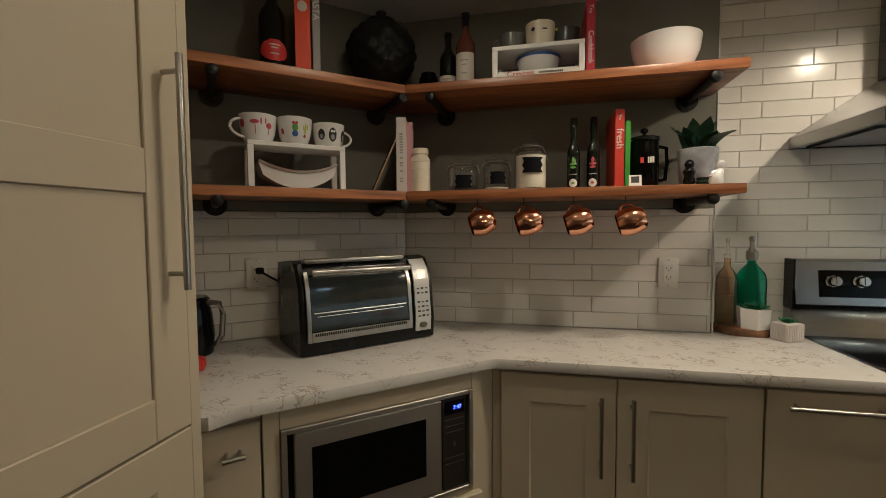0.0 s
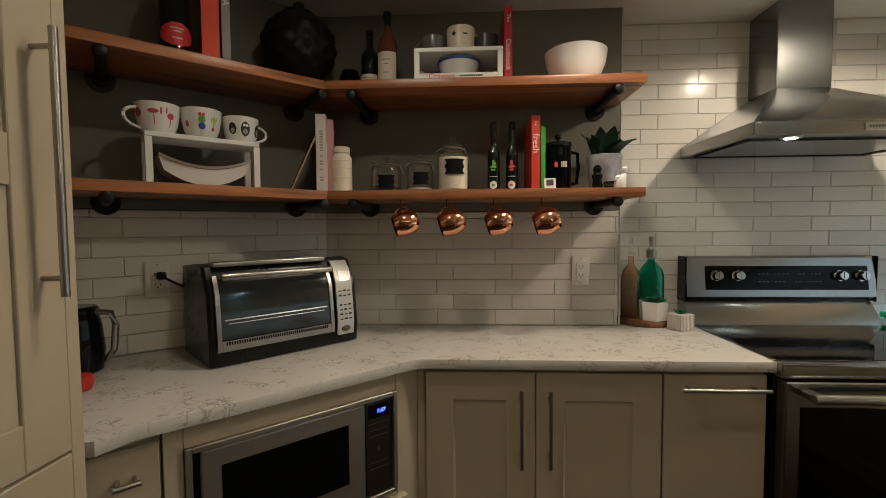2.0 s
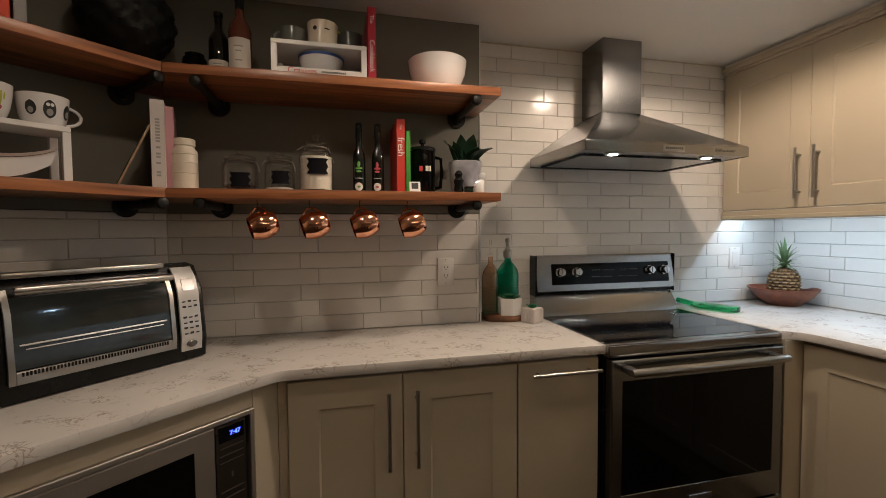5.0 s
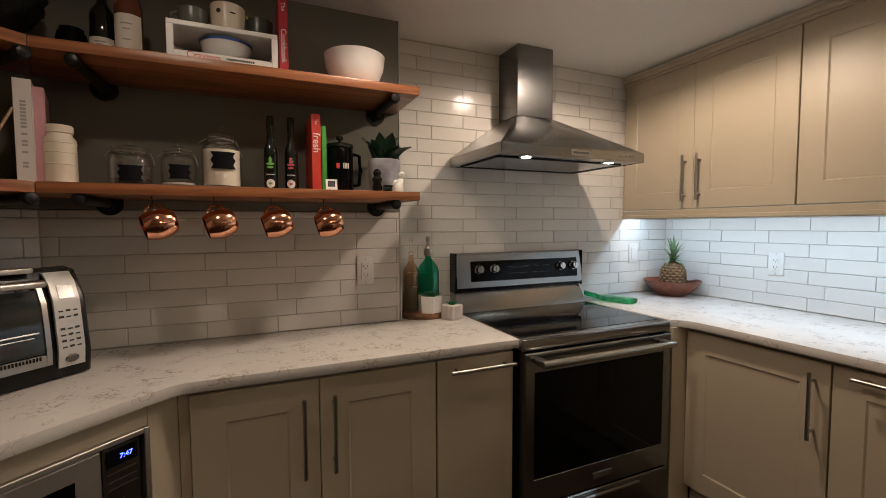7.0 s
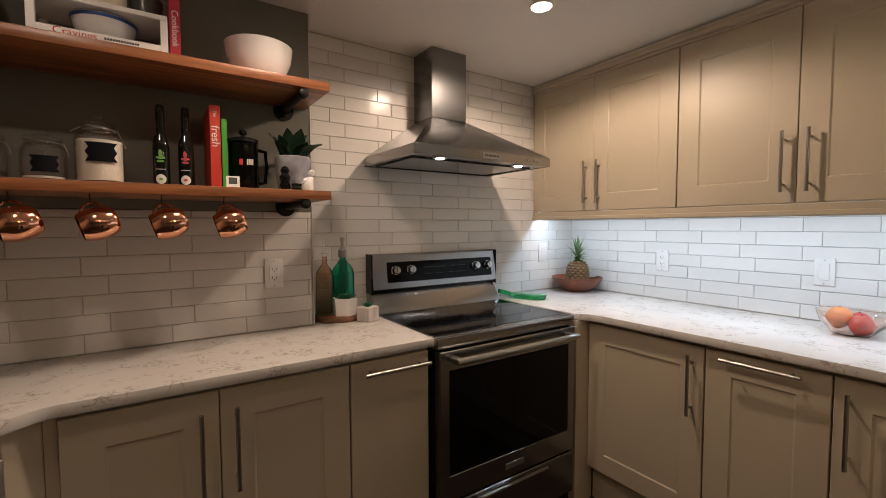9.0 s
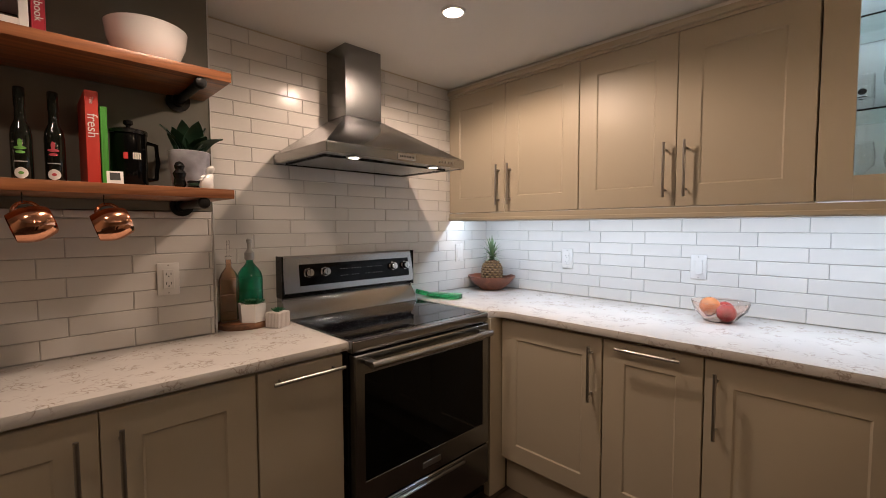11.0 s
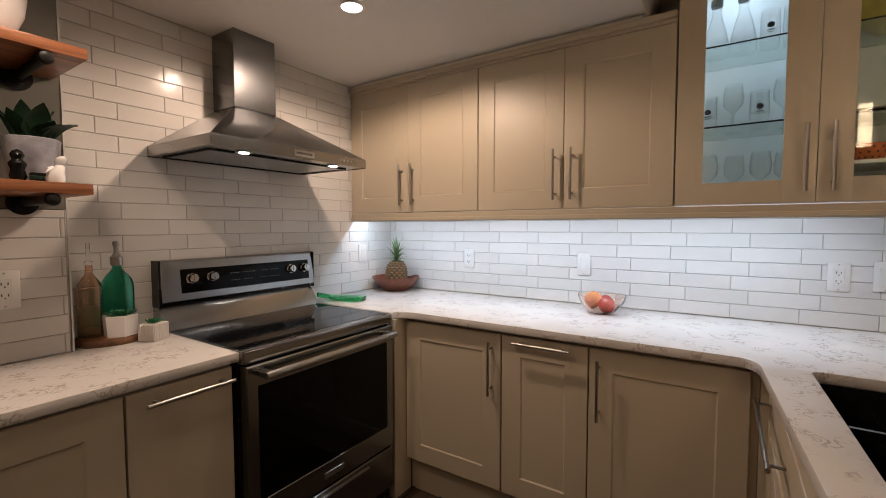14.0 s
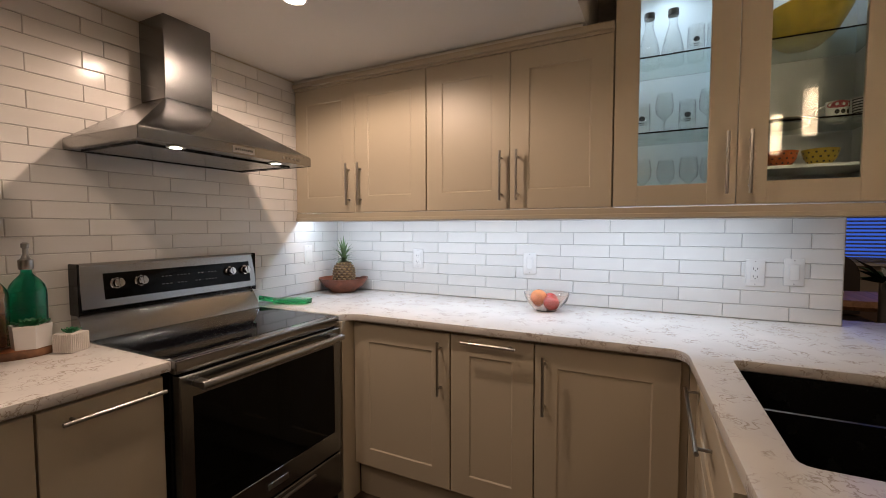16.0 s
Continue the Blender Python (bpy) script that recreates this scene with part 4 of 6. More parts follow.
def book(m, w, d, h, mat, label, spine=None, bars=0, ink=M_TEXTW):
    """Upright, spine towards -y."""
    bk = thing("book", m, label, "book", "cookbooks")
    bm = B()
    bx(bm, -w / 2, -w / 2 + 0.0025, 0, d, 0, h, 0.0006)
    bx(bm, w / 2 - 0.0025, w / 2, 0, d, 0, h, 0.0006)
    bx(bm, -w / 2 + 0.0025, w / 2 - 0.0025, 0, 0.003, 0, h)
    part("cover", bm, mat, bk)
    bm = B()
    bx(bm, -w / 2 + 0.0026, w / 2 - 0.0026, 0.0035, d - 0.004, 0.003, h - 0.003)
    part("pages", bm, M_PAGES, bk, "cream page block")
    if spine:
        for txt, zc, size in spine:
            text_part(txt, size, ink, bk, pose(0, -0.0009, zc, 90, 90, 0), "spine_title")
    if bars:
        bm = B()
        random.seed(bars)
        z = h * 0.14
        while z < h * 0.82:
            if random.random() < 0.75:
                bx(bm, -w * 0.16, w * 0.16, -0.0009, -0.0002, z, z + 0.006)
            z += 0.0095
        part("spine_print", bm, ink, bk, "illegible print")
    return bk


M_OAKL = wood("pale_edge_wood", (0.20, 0.13, 0.07), (0.42, 0.28, 0.16), 0.5)
# straight part, lower shelf
book(pose(-0.662, -0.36, SL), 0.030, 0.20, 0.263, M_RED, "red cookbook standing on the lower shelf", [("fresh", 0.165, 0.034), ("The", 0.236, 0.012)])
book(pose(-0.636, -0.36, SL), 0.016, 0.18, 0.223, M_GREEN, "thin green book beside the red cookbook", bars=3, ink=M_GREEN)
book(at_slant(-0.116, 0.232, SL, turn=-26), 0.037, 0.19, 0.272, M_BOOKW, "off-white cookbook with grey spine print", bars=5, ink=M_GREYB)
book(at_slant(-0.077, 0.218, SL, turn=-26), 0.026, 0.19, 0.262, M_PINK, "pink book beside the off-white one", bars=0)
fr = thing("leaning_frame", at_slant(-0.215, 0.20, SL, turn=-15) @ pose(0, 0, 0.0025, 0, 24, 0), "thin wooden tablet leaning on the books", "frame")
bm = B()
bx(bm, -0.003, 0.003, -0.02, 0.10, 0.0, 0.205, 0.001)
part("board", bm, M_OAKL, fr)
bm = B()
bx(bm, -0.0045, -0.0031, -0.018, 0.095, 0.004, 0.201)
part("panel", bm, M_BLACK, fr)


def rack(m, w, d, h, label):
    rk = thing("shelf_riser", m, label, "riser", "white risers")
    bm = B()
    bx(bm, -w / 2, w / 2, -d / 2, d / 2, h - 0.014, h, 0.0015)
    part("top", bm, M_WHITE, rk)
    for x in (-1, 1):
        for y in (-1, 1):
            bm = B()
            bx(bm, x * w / 2 - (0.018 if x > 0 else 0), x * w / 2 + (0.018 if x < 0 else 0), y * d / 2 - (0.018 if y > 0 else 0), y * d / 2 + (0.018 if y < 0 else 0), 0, h - 0.0145, 0.001)
            part("leg", bm, M_WHITE, rk)
    return rk


def cup_profile(r0, r1, h, t=0.004):
    return [(r0 * 0.86, 0.0), (r0, 0.004), (r0 + (r1 - r0) * 0.56, h * 0.35), (r0 + (r1 - r0) * 0.88, h * 0.7), (r1, h), (r1 - t * 0.5, h + 0.001), (r1 - t, h), (r0 + (r1 - r0) * 0.88 - t, h * 0.7), (r0 + (r1 - r0) * 0.56 - t, h * 0.35), (r0 - t, 0.008)]


def mug(m, r0, r1, h, mat, label, hang=0.0, hmat=None, marks=(), group="mugs", name="mug", barrel=0.0, loop=0.028):
    mg = thing(name, m, label, "mug", group)
    bm = B()
    if barrel:
        out = [(r0 + barrel * math.sin(math.pi * i / 10), 0.004 + (h - 0.004) * i / 10) for i in range(11)]
        lathe(bm, [(r0 * 0.88, 0.0)] + out + [(r - 0.0015, max(z, 0.006)) for r, z in out[::-1]], 40)
    else:
        lathe(bm, cup_profile(r0, r1, h), 36)
    body = part("body", bm, mat, mg)
    bm = B()
    mid = (r0 + r1) / 2
    pts = [(mid + loop * math.sin(math.pi * i / 12) - 0.004 + (r1 - r0) * 0.35 * (1 - 2 * i / 12), 0, h * 0.5 + h * 0.32 * math.cos(math.pi * i / 12)) for i in range(13)]
    tube(bm, pts, 0.0045, 8)
    part("handle", bm, hmat or mat, mg, m=pose(0, 0, 0, 0, 0, hang))
    for a, z, w, hh, mm in marks:
        # small printed patch that follows the wall of the cup
        bm = B()
        loops = []
        for i in range(9):
            t = i / 8
            zz = z + hh * (t - 0.5)
            ww = w * math.sqrt(max(1 - (2 * t - 1) ** 2, 0.02))
            k = zz / h
            rr = r0 + (r1 - r0) * (0.56 * k / 0.35 if k < 0.35 else 0.56 + 0.32 * (k - 0.35) / 0.35 if k < 0.7 else 0.88 + 0.12 * (k - 0.7) / 0.3) + (0.0018 if mm is M_GREYB or mm is M_CERAMIC else 0.0012)
            loops.append([(rr * math.cos(radians(a) + (j / 4 - 0.5) * ww / rr), rr * math.sin(radians(a) + (j / 4 - 0.5) * ww / rr), zz) for j in range(5)])
        rings(bm, loops, False, False, closed=False)
        part("print", bm, mm, mg, "painted motif")
    return mg


P_PINK = material("print_pink", (0.45, 0.06, 0.08), 0.5)
P_GREEN = material("print_green", (0.12, 0.33, 0.06), 0.5)
P_BLUE = material("print_blue", (0.04, 0.10, 0.35), 0.5)
P_BLACK = material("print_black", (0.02, 0.02, 0.02), 0.5)
P_YEL = material("print_lime", (0.42, 0.45, 0.06), 0.4)
rack(at_slant(-0.480, 0.180, SL), 0.304, 0.13, 0.145, "white wooden riser carrying three mugs")
RH = SL + 0.1455
mug(at_slant(-0.593, 0.175, RH), 0.042, 0.058, 0.087, M_CERAMIC, "white mug with pink printed motifs on the riser", 200, loop=0.042, marks=[(-106, 0.060, 0.028, 0.013, P_PINK), (-86, 0.062, 0.005, 0.022, P_PINK), (-104, 0.038, 0.0025, 0.034, P_PINK), (-150, 0.056, 0.022, 0.026, P_PINK), (-60, 0.050, 0.020, 0.018, P_PINK), (-72, 0.064, 0.004, 0.020, P_PINK), (-60, 0.032, 0.0025, 0.026, P_PINK)])
mug(at_slant(-0.480, 0.180, RH), 0.040, 0.057, 0.088, M_CERAMIC, "white mug with green and blue printed motifs", 90, loop=0.042, marks=[(-98, 0.053, 0.019, 0.024, P_GREEN), (-98, 0.034, 0.019, 0.020, P_BLUE), (-103, 0.067, 0.009, 0.011, P_PINK), (-93, 0.067, 0.009, 0.011, P_PINK), (-62, 0.050, 0.007, 0.036, P_YEL), (-54, 0.056, 0.005, 0.018, P_YEL), (-69, 0.054, 0.005, 0.016, P_YEL), (-62, 0.028, 0.010, 0.012, P_PINK), (-145, 0.040, 0.012, 0.020, P_PINK)])
mug(at_slant(-0.366, 0.175, RH), 0.042, 0.055, 0.081, M_CERAMIC, "white mug with black printed motifs", 12, loop=0.042, marks=[(-130, 0.042, 0.024, 0.036, P_BLACK), (-88, 0.042, 0.027, 0.046, P_BLACK), (-40, 0.042, 0.024, 0.040, P_BLACK), (-92, 0.053, 0.008, 0.009, M_CERAMIC), (-83, 0.053, 0.008, 0.009, M_CERAMIC), (-88, 0.034, 0.014, 0.018, M_GREYB), (-130, 0.036, 0.012, 0.016, M_GREYB), (-40, 0.036, 0.012, 0.018, M_GREYB)])
for k in range(2):
    ds = thing("dish", at_slant(-0.478, 0.175 + 0.012 * k, SL + 0.012 + 0.010 * k), "curved white rectangular serving dish", "dish", "stacked dishes")
    bm = B()
    loops = []
    for i in range(17):
        x = -0.122 + 0.244 * i / 16
        z = 0.030 * (abs(x) / 0.122) ** 2.0
        wy = 0.060
        low, high = (1.35 * z - 0.010, z + 0.038) if k == 0 else (z + 0.029, z + 0.036)
        loops.append([(x * (0.90 if k == 0 else 1.0), -wy * 0.92, low), (x * (0.90 if k == 0 else 1.0), wy * 0.92, low), (x, wy * 1.05, high), (x, -wy * 1.05, high)])
    rings(bm, loops)
    part("shell", bm, M_CERAMIC, ds)
bm = B()
lathe(bm, [(0.030, 0), (0.037, 0.006), (0.037, 0.118), (0.036, 0.126), (0.0285, 0.136), (0.028, 0.141), (0.031, 0.144), (0.031, 0.162), (0.028, 0.165)], 32)
jar = solid("vase_jar", bm, M_CREAM, pose(-1.362, -0.345, SL), "cream ceramic jar shaped like a mason jar", "jar")
bm = B()
for z in (0.055, 0.088, 0.115):
    lathe(bm, [(0.0372, z - 0.002), (0.0382, z), (0.0372, z + 0.002)], 32, cap0=False, cap1=False)
part("bands", bm, M_CREAM, jar)
M_CHALK = material("chalkboard", (0.006, 0.006, 0.008), 0.8, vary=0.2, spec=0.08)


def storage_jar(m, r, h, fill, fillmat, label, neck=0.7, lab=0.5, lw=0.035):
    j = thing("storage_jar", m, label, "jar", "glass jars")
    bm = B()
    hb = h * 0.66
    lathe(bm, [(r * 0.92, 0.0), (r, 0.006), (r, hb * 0.86), (r * 0.93, hb), (r * neck, hb * 1.10), (r * neck, hb * 1.20), (r * neck - 0.003, hb * 1.20), (r * neck - 0.003, hb * 1.10), (r * 0.90, hb * 0.98), (r - 0.004, hb * 0.84), (r - 0.004, 0.008)], 32)
    part("jar_body", bm, M_THIN, j, "clear glass")
    bm = B()
    lathe(bm, [(r - 0.0045, 0.0085), (r - 0.0045, fill), (r * 0.4, fill + 0.003)], 28)
    part("contents", bm, fillmat, j)
    bm = B()
    z0 = hb * 1.205
    lathe(bm, [(r * neck + 0.004, z0), (r * neck + 0.004, z0 + 0.008), (r * neck * 0.5, z0 + 0.016), (0.010, z0 + 0.018), (0.014, h - 0.012), (0.009, h)], 28)
    part("lid", bm, M_THIN, j, "glass lid")
    bm = B()
    tube(bm, [(r * neck + 0.005, 0, z0 - 0.004), (r * neck + 0.012, 0, z0 - 0.02), (r + 0.003, 0, hb * 0.8)], 0.0015, 6)
    tube(bm, [(-(r * neck + 0.005), 0, z0 - 0.004), (-(r + 0.006), 0, z0 - 0.02)], 0.0015, 6)
    lathe(bm, [(r * neck + 0.001, hb * 1.12), (r * neck + 0.0025, hb * 1.14), (r * neck + 0.001, hb * 1.16)], 28, cap0=False, cap1=False)
    part("clasp", bm, M_NICKEL, j, "wire clasp")
    bm = B()
    zc = lab
    a0 = -90
    hw = lw / r
    loops = []
    for i in range(9):
        t = i / 8
        wob = 0.88 + 0.12 * math.cos((t - 0.5) * 4 * math.pi)
        loops.append([((r + 0.0012) * math.cos(radians(a0) + (k / 6 - 0.5) * 2 * hw * wob), (r + 0.0012) * math.sin(radians(a0) + (k / 6 - 0.5) * 2 * hw * wob), zc - 0.7 * lw + 1.4 * lw * t) for k in range(7)])
    rings(bm, loops, False, False, closed=False)
    part("chalk_label", bm, M_CHALK, j, "black chalkboard label")
    return j


storage_jar(pose(-1.201, -0.33, SL, 0, 0, 10), 0.056, 0.134, 0.022, material("dark_grounds", (0.05, 0.03, 0.02), 0.9), "glass clip jar with a little brown filling", 0.8, 0.036, 0.033)
storage_jar(pose(-1.077, -0.33, SL, 0, 0, 10), 0.049, 0.140, 0.014, material("white_grain", (0.68, 0.66, 0.62), 0.9), "glass clip jar with a little white filling", 0.75, 0.046, 0.031)
storage_jar(pose(-0.956, -0.33, SL, 0, 0, 8), 0.058, 0.205, 0.122, material("flour", (0.72, 0.66, 0.56), 0.95, bump=0.4), "tall glass jar almost full of flour", 0.62, 0.086, 0.038)


def oil_bottle(m, mark, label):
    ob = thing("oil_bottle", m, label, "bottle", "oil bottles")
    bm = B()
    lathe(bm, [(0.020, 0), (0.0225, 0.004), (0.0225, 0.120), (0.020, 0.140), (0.0115, 0.162), (0.0105, 0.195), (0.012, 0.198), (0.012, 0.245), (0.010, 0.248)], 26)
    part("glass", bm, M_DARKBOTTLE, ob)
    for nm, z, w, h, mm in (("emblem", 0.100, 0.010, 0.022, mark), ("emblem", 0.087, 0.026, 0.009, mark), ("emblem", 0.076, 0.020, 0.008, mark), ("seal", 0.022, 0.029, 0.029, M_CERAMIC), ("seal_mark", 0.022, 0.011, 0.008, mark), ("print", 0.052, 0.028, 0.003, M_GREYB)):
        bm = B()
        loops = []
        for i in range(7):
            t = i / 6
            ww = w * math.sqrt(max(1 - (2 * t - 1) ** 2, 0.05)) if nm != "print" else w
            rr = 0.0229 + (0.0003 if nm == "seal_mark" else 0)
            loops.append([(rr * math.cos(-math.pi / 2 + (k / 4 - 0.5) * ww / rr), rr * math.sin(-math.pi / 2 + (k / 4 - 0.5) * ww / rr), z + h * (t - 0.5)) for k in range(5)])
        rings(bm, loops, False, False, closed=False)
        part(nm, bm, mm, ob)
    return ob


oil_bottle(pose(-0.808, -0.33, SL, 0, 0, -8), P_GREEN, "slim black oil bottle with a green emblem")
oil_bottle(pose(-0.742, -0.33, SL, 0, 0, -12), P_PINK, "slim black vinegar bottle with a red emblem")
cd = thing("photo_card", pose(-0.622, -0.415, SL + 0.001, -18, 0, -6), "small white-bordered instant photo leaning", "photo")
bm = B()
bx(bm, -0.019, 0.019, -0.0008, 0.0008, 0, 0.038)
part("border", bm, M_WHITE, cd)
bm = B()
bx(bm, -0.012, 0.012, -0.0014, -0.0009, 0.011, 0.033)
part("image", bm, M_INK, cd, "dark blurred picture")
fp = thing("french_press", pose(-0.565, -0.265, SL), "black coffee press with a glass body", "coffee press")
bm = B()
lathe(bm, [(0.046, 0), (0.048, 0.004), (0.048, 0.165), (0.044, 0.168)], 30)
part("beaker", bm, M_OVENBLACK, fp, "dark glass beaker")
bm = B()
lathe(bm, [(0.050, 0.1685), (0.050, 0.180), (0.030, 0.186), (0.006, 0.188), (0.006, 0.196), (0.013, 0.200), (0.013, 0.210), (0.006, 0.214)], 28)
part("lid", bm, M_BLACK, fp)
bm = B()
tube(bm, [(0.048, 0, 0.15), (0.078, 0, 0.145), (0.082, 0, 0.09), (0.075, 0, 0.035), (0.049, 0, 0.03)], 0.007, 8)
part("handle", bm, M_OVENBLACK, fp, m=pose(0, 0, 0, 0, 0, 12))
bm = B()
for k in range(4):
    bx(bm, 0.002 + 0.0055 * k, 0.006 + 0.0055 * k, -0.0497, -0.0485, 0.088, 0.108)
part("print", bm, M_LABEL, fp, "small pale print")
bm = B()
bx(bm, -0.022, -0.010, -0.0497, -0.0475, 0.087, 0.107, 0.001)
part("emblem", bm, M_TEXTR, fp, "small red emblem")
pl = thing("potted_plant", pose(-0.405, -0.30, SL) @ Matrix.Diagonal((1.12, 1.12, 1.12, 1)), "dark green leafy plant in a marbled grey pot", "plant")
bm = B()
lathe(bm, [(0.044, 0), (0.046, 0.004), (0.056, 0.112), (0.053, 0.114), (0.050, 0.100)], 32)
part("pot", bm, material("marbled_pot", (0.30, 0.30, 0.33), 0.4, vary=0.45, scale=18), pl, "marbled grey and white pot")
bm = B()
lathe(bm, [(0.049, 0.095), (0.049, 0.099)], 24)
part("soil", bm, material("soil", (0.03, 0.02, 0.014), 0.95, bump=0.5), pl)
random.seed(21)
for i in range(17):
    a = 2 * math.pi * i / 17 * 5.4
    lean = random.uniform(22, 52) if i > 4 else random.uniform(4, 16)
    ln = random.uniform(0.075, 0.115)
    bm = B()
    loops = []
    for k in range(8):
        t = k / 7
        w = 0.031 * math.sin(math.pi * min(0.12 + 0.88 * t, 0.995)) ** 0.7 * (1.1 - 0.35 * t)
        bend = radians(lean * (0.35 + 0.8 * t))
        rr, zz = ln * t * math.sin(bend), ln * t * math.cos(bend)
        nx, nz = math.cos(bend), -math.sin(bend)
        loops.append([(rr + nx * d, s * w, zz + nz * d) for s, d in ((-1, 0.002), (0, -0.0025), (1, 0.002), (0, 0.0005))])
    rings(bm, loops)
    part("leaf", bm, M_LEAF, pl, m=pose(0.018 * math.cos(a), 0.018 * math.sin(a), 0.097, 0, 0, math.degrees(a)))
bm = B()
lathe(bm, [(0.013, 0), (0.018, 0.012), (0.014, 0.03), (0.019, 0.045), (0.011, 0.056), (0.015, 0.068), (0.010, 0.078), (0.003, 0.082)], 18)
solid("figurine", bm, M_BLACK, pose(-0.458, -0.395, SL), "small black figurine on the shelf", "figurine")
bm = B()
lathe(bm, [(0.019, 0), (0.022, 0.01), (0.019, 0.028), (0.013, 0.042), (0.009, 0.048), (0.013, 0.056), (0.013, 0.066), (0.006, 0.073)], 18)
for v in bm.verts:
    v.co.x += 0.010 * (v.co.z / 0.07) ** 2 - 0.006 * (1 if v.co.z < 0.03 else 0)
tube(bm, [(-0.012, -0.006, 0.040), (-0.022, -0.012, 0.034), (-0.026, -0.012, 0.024)], 0.005, 8)
solid("figurine", bm, M_CERAMIC, pose(-0.383, -0.415, SL), "small white ceramic figurine", "figurine")
sp = thing("coaster_stack", pose(-0.415, -0.405, SL), "low stack of dark coasters", "coasters")
for k in range(3):
    bm = B()
    bx(bm, -0.022, 0.022, -0.012, 0.012, 0.008 * k, 0.008 * k + 0.0075, 0.001)
    part("coaster", bm, M_BLACK if k != 1 else M_LEAF, sp)


# copper mugs hanging from hooks
for i, x in enumerate((-1.140, -0.978, -0.813, -0.647)):
    hk = thing("cup_hook", pose(x, -0.395, SL - ST), "small dark cup hook screwed into the shelf", "hook", "cup hooks")
    bm = B()
    tube(bm, [(0, 0, 0)] + [(0, 0, -0.008)] + [(0, 0.010 * math.sin(radians(a)) - 0.0, -0.018 + 0.010 * math.cos(radians(a))) for a in range(0, 241, 30)], 0.0014, 6)
    part("wire", bm, M_IRON, hk)
    axis = Vector((-0.95, 0.06 - 0.12 * (3 - i), -0.30)).normalized()
    side = (Vector((0.15, 0.25, 1)) - axis * axis.dot(Vector((0.15, 0.25, 1)))).normalized()
    mm = Matrix((side, axis.cross(side), axis)).transposed().to_4x4()
    grip = mm @ Vector((0.057, 0, 0.042))
    mm.translation = Vector((x + 0.000, -0.395, SL - ST - 0.030)) - grip
    mug(mm, 0.036, 0.036, 0.084, M_COPPER, "copper mug hanging by its handle under the shelf", 0, group="copper mugs", name="copper_mug", barrel=0.010)

# ---- upper shelf ----


def wine_bottle(m, h, r, mat, label, lab_z, lab_h, labmat=M_LABEL, capmat=None, round_lab=False):
    wb = thing("wine_bottle", m, label, "bottle", "wine bottles")
    bm = B()
    lathe(bm, [(r * 0.9, 0), (r, 0.005), (r, h * 0.56), (r * 0.86, h * 0.64), (r * 0.50, h * 0.72), (r * 0.38, h * 0.78), (r * 0.36, h * 0.93), (r * 0.42, h * 0.94), (r * 0.42, h)], 32)
    part("glass", bm, mat, wb)
    bm = B()
    loops = []
    for i in range(9):
        t = i / 8
        ww = 1.15 * (math.sqrt(max(1 - (2 * t - 1) ** 2, 0.08)) if round_lab else 1.0)
        loops.append([((r + 0.0008) * math.cos(-math.pi / 2 + (k / 10 - 0.5) * 2 * ww), (r + 0.0008) * math.sin(-math.pi / 2 + (k / 10 - 0.5) * 2 * ww), lab_z + lab_h * t) for k in range(11)])
    rings(bm, loops, False, False, closed=False)
    part("label", bm, labmat, wb, "paper label")
    bm = B()
    rr = r + 0.0015
    for zz, wd in ((0.72, 0.8), (0.58, 0.5), (0.30, 0.6)):
        rings(bm, [[(rr * math.cos(-math.pi / 2 + (k / 6 - 0.5) * wd), rr * math.sin(-math.pi / 2 + (k / 6 - 0.5) * wd), lab_z + lab_h * zz + dz) for k in range(7)] for dz in (0, 0.004)], False, False, closed=False)
    part("label_print", bm, M_GREYB if not round_lab else M_LABEL, wb, "illegible print")
    bm = B()
    lathe(bm, [(r * 0.375, h * 0.80), (r * 0.375, h * 0.93), (r * 0.435, h * 0.94), (r * 0.435, h + 0.001)], 24)
    part("capsule", bm, capmat or M_BLACK, wb)
    return wb


wine_bottle(pose(-1.262, -0.30, SU), 0.222, 0.0320, M_DARKBOTTLE, "dark green wine bottle with cream label", 0.004, 0.056)
wine_bottle(pose(-1.190, -0.33, SU), 0.272, 0.0355, M_ROSE, "rose wine bottle with cream label", 0.017, 0.108)
wine_bottle(at_slant(-0.540, 0.17, SU), 0.31, 0.043, M_DARKBOTTLE, "dark wine bottle with a round red label", 0.035, 0.066, M_TEXTR, M_NICKEL, True)
book(at_slant(-0.456, 0.230, SU, turn=-12), 0.048, 0.19, 0.285, M_ORANGE, "thick orange-red cookbook on the upper shelf")
bm = B()
lathe(bm, [(0.017, 0), (0.017, 0.0006)], 24, sx=0.9)
orange = bpy.data.objects["book.004"] if "book.004" in bpy.data.objects else None
if orange:
    part("round_sticker", bm, M_LABEL, orange, "round white sticker", pose(0, -0.0009, 0.215, 90, 0, 0))
book(at_slant(-0.412, 0.226, SU, turn=-12), 0.024, 0.19, 0.280, M_GREYB, "grey cookbook with white spine title", [("PASTA", 0.225, 0.030)])
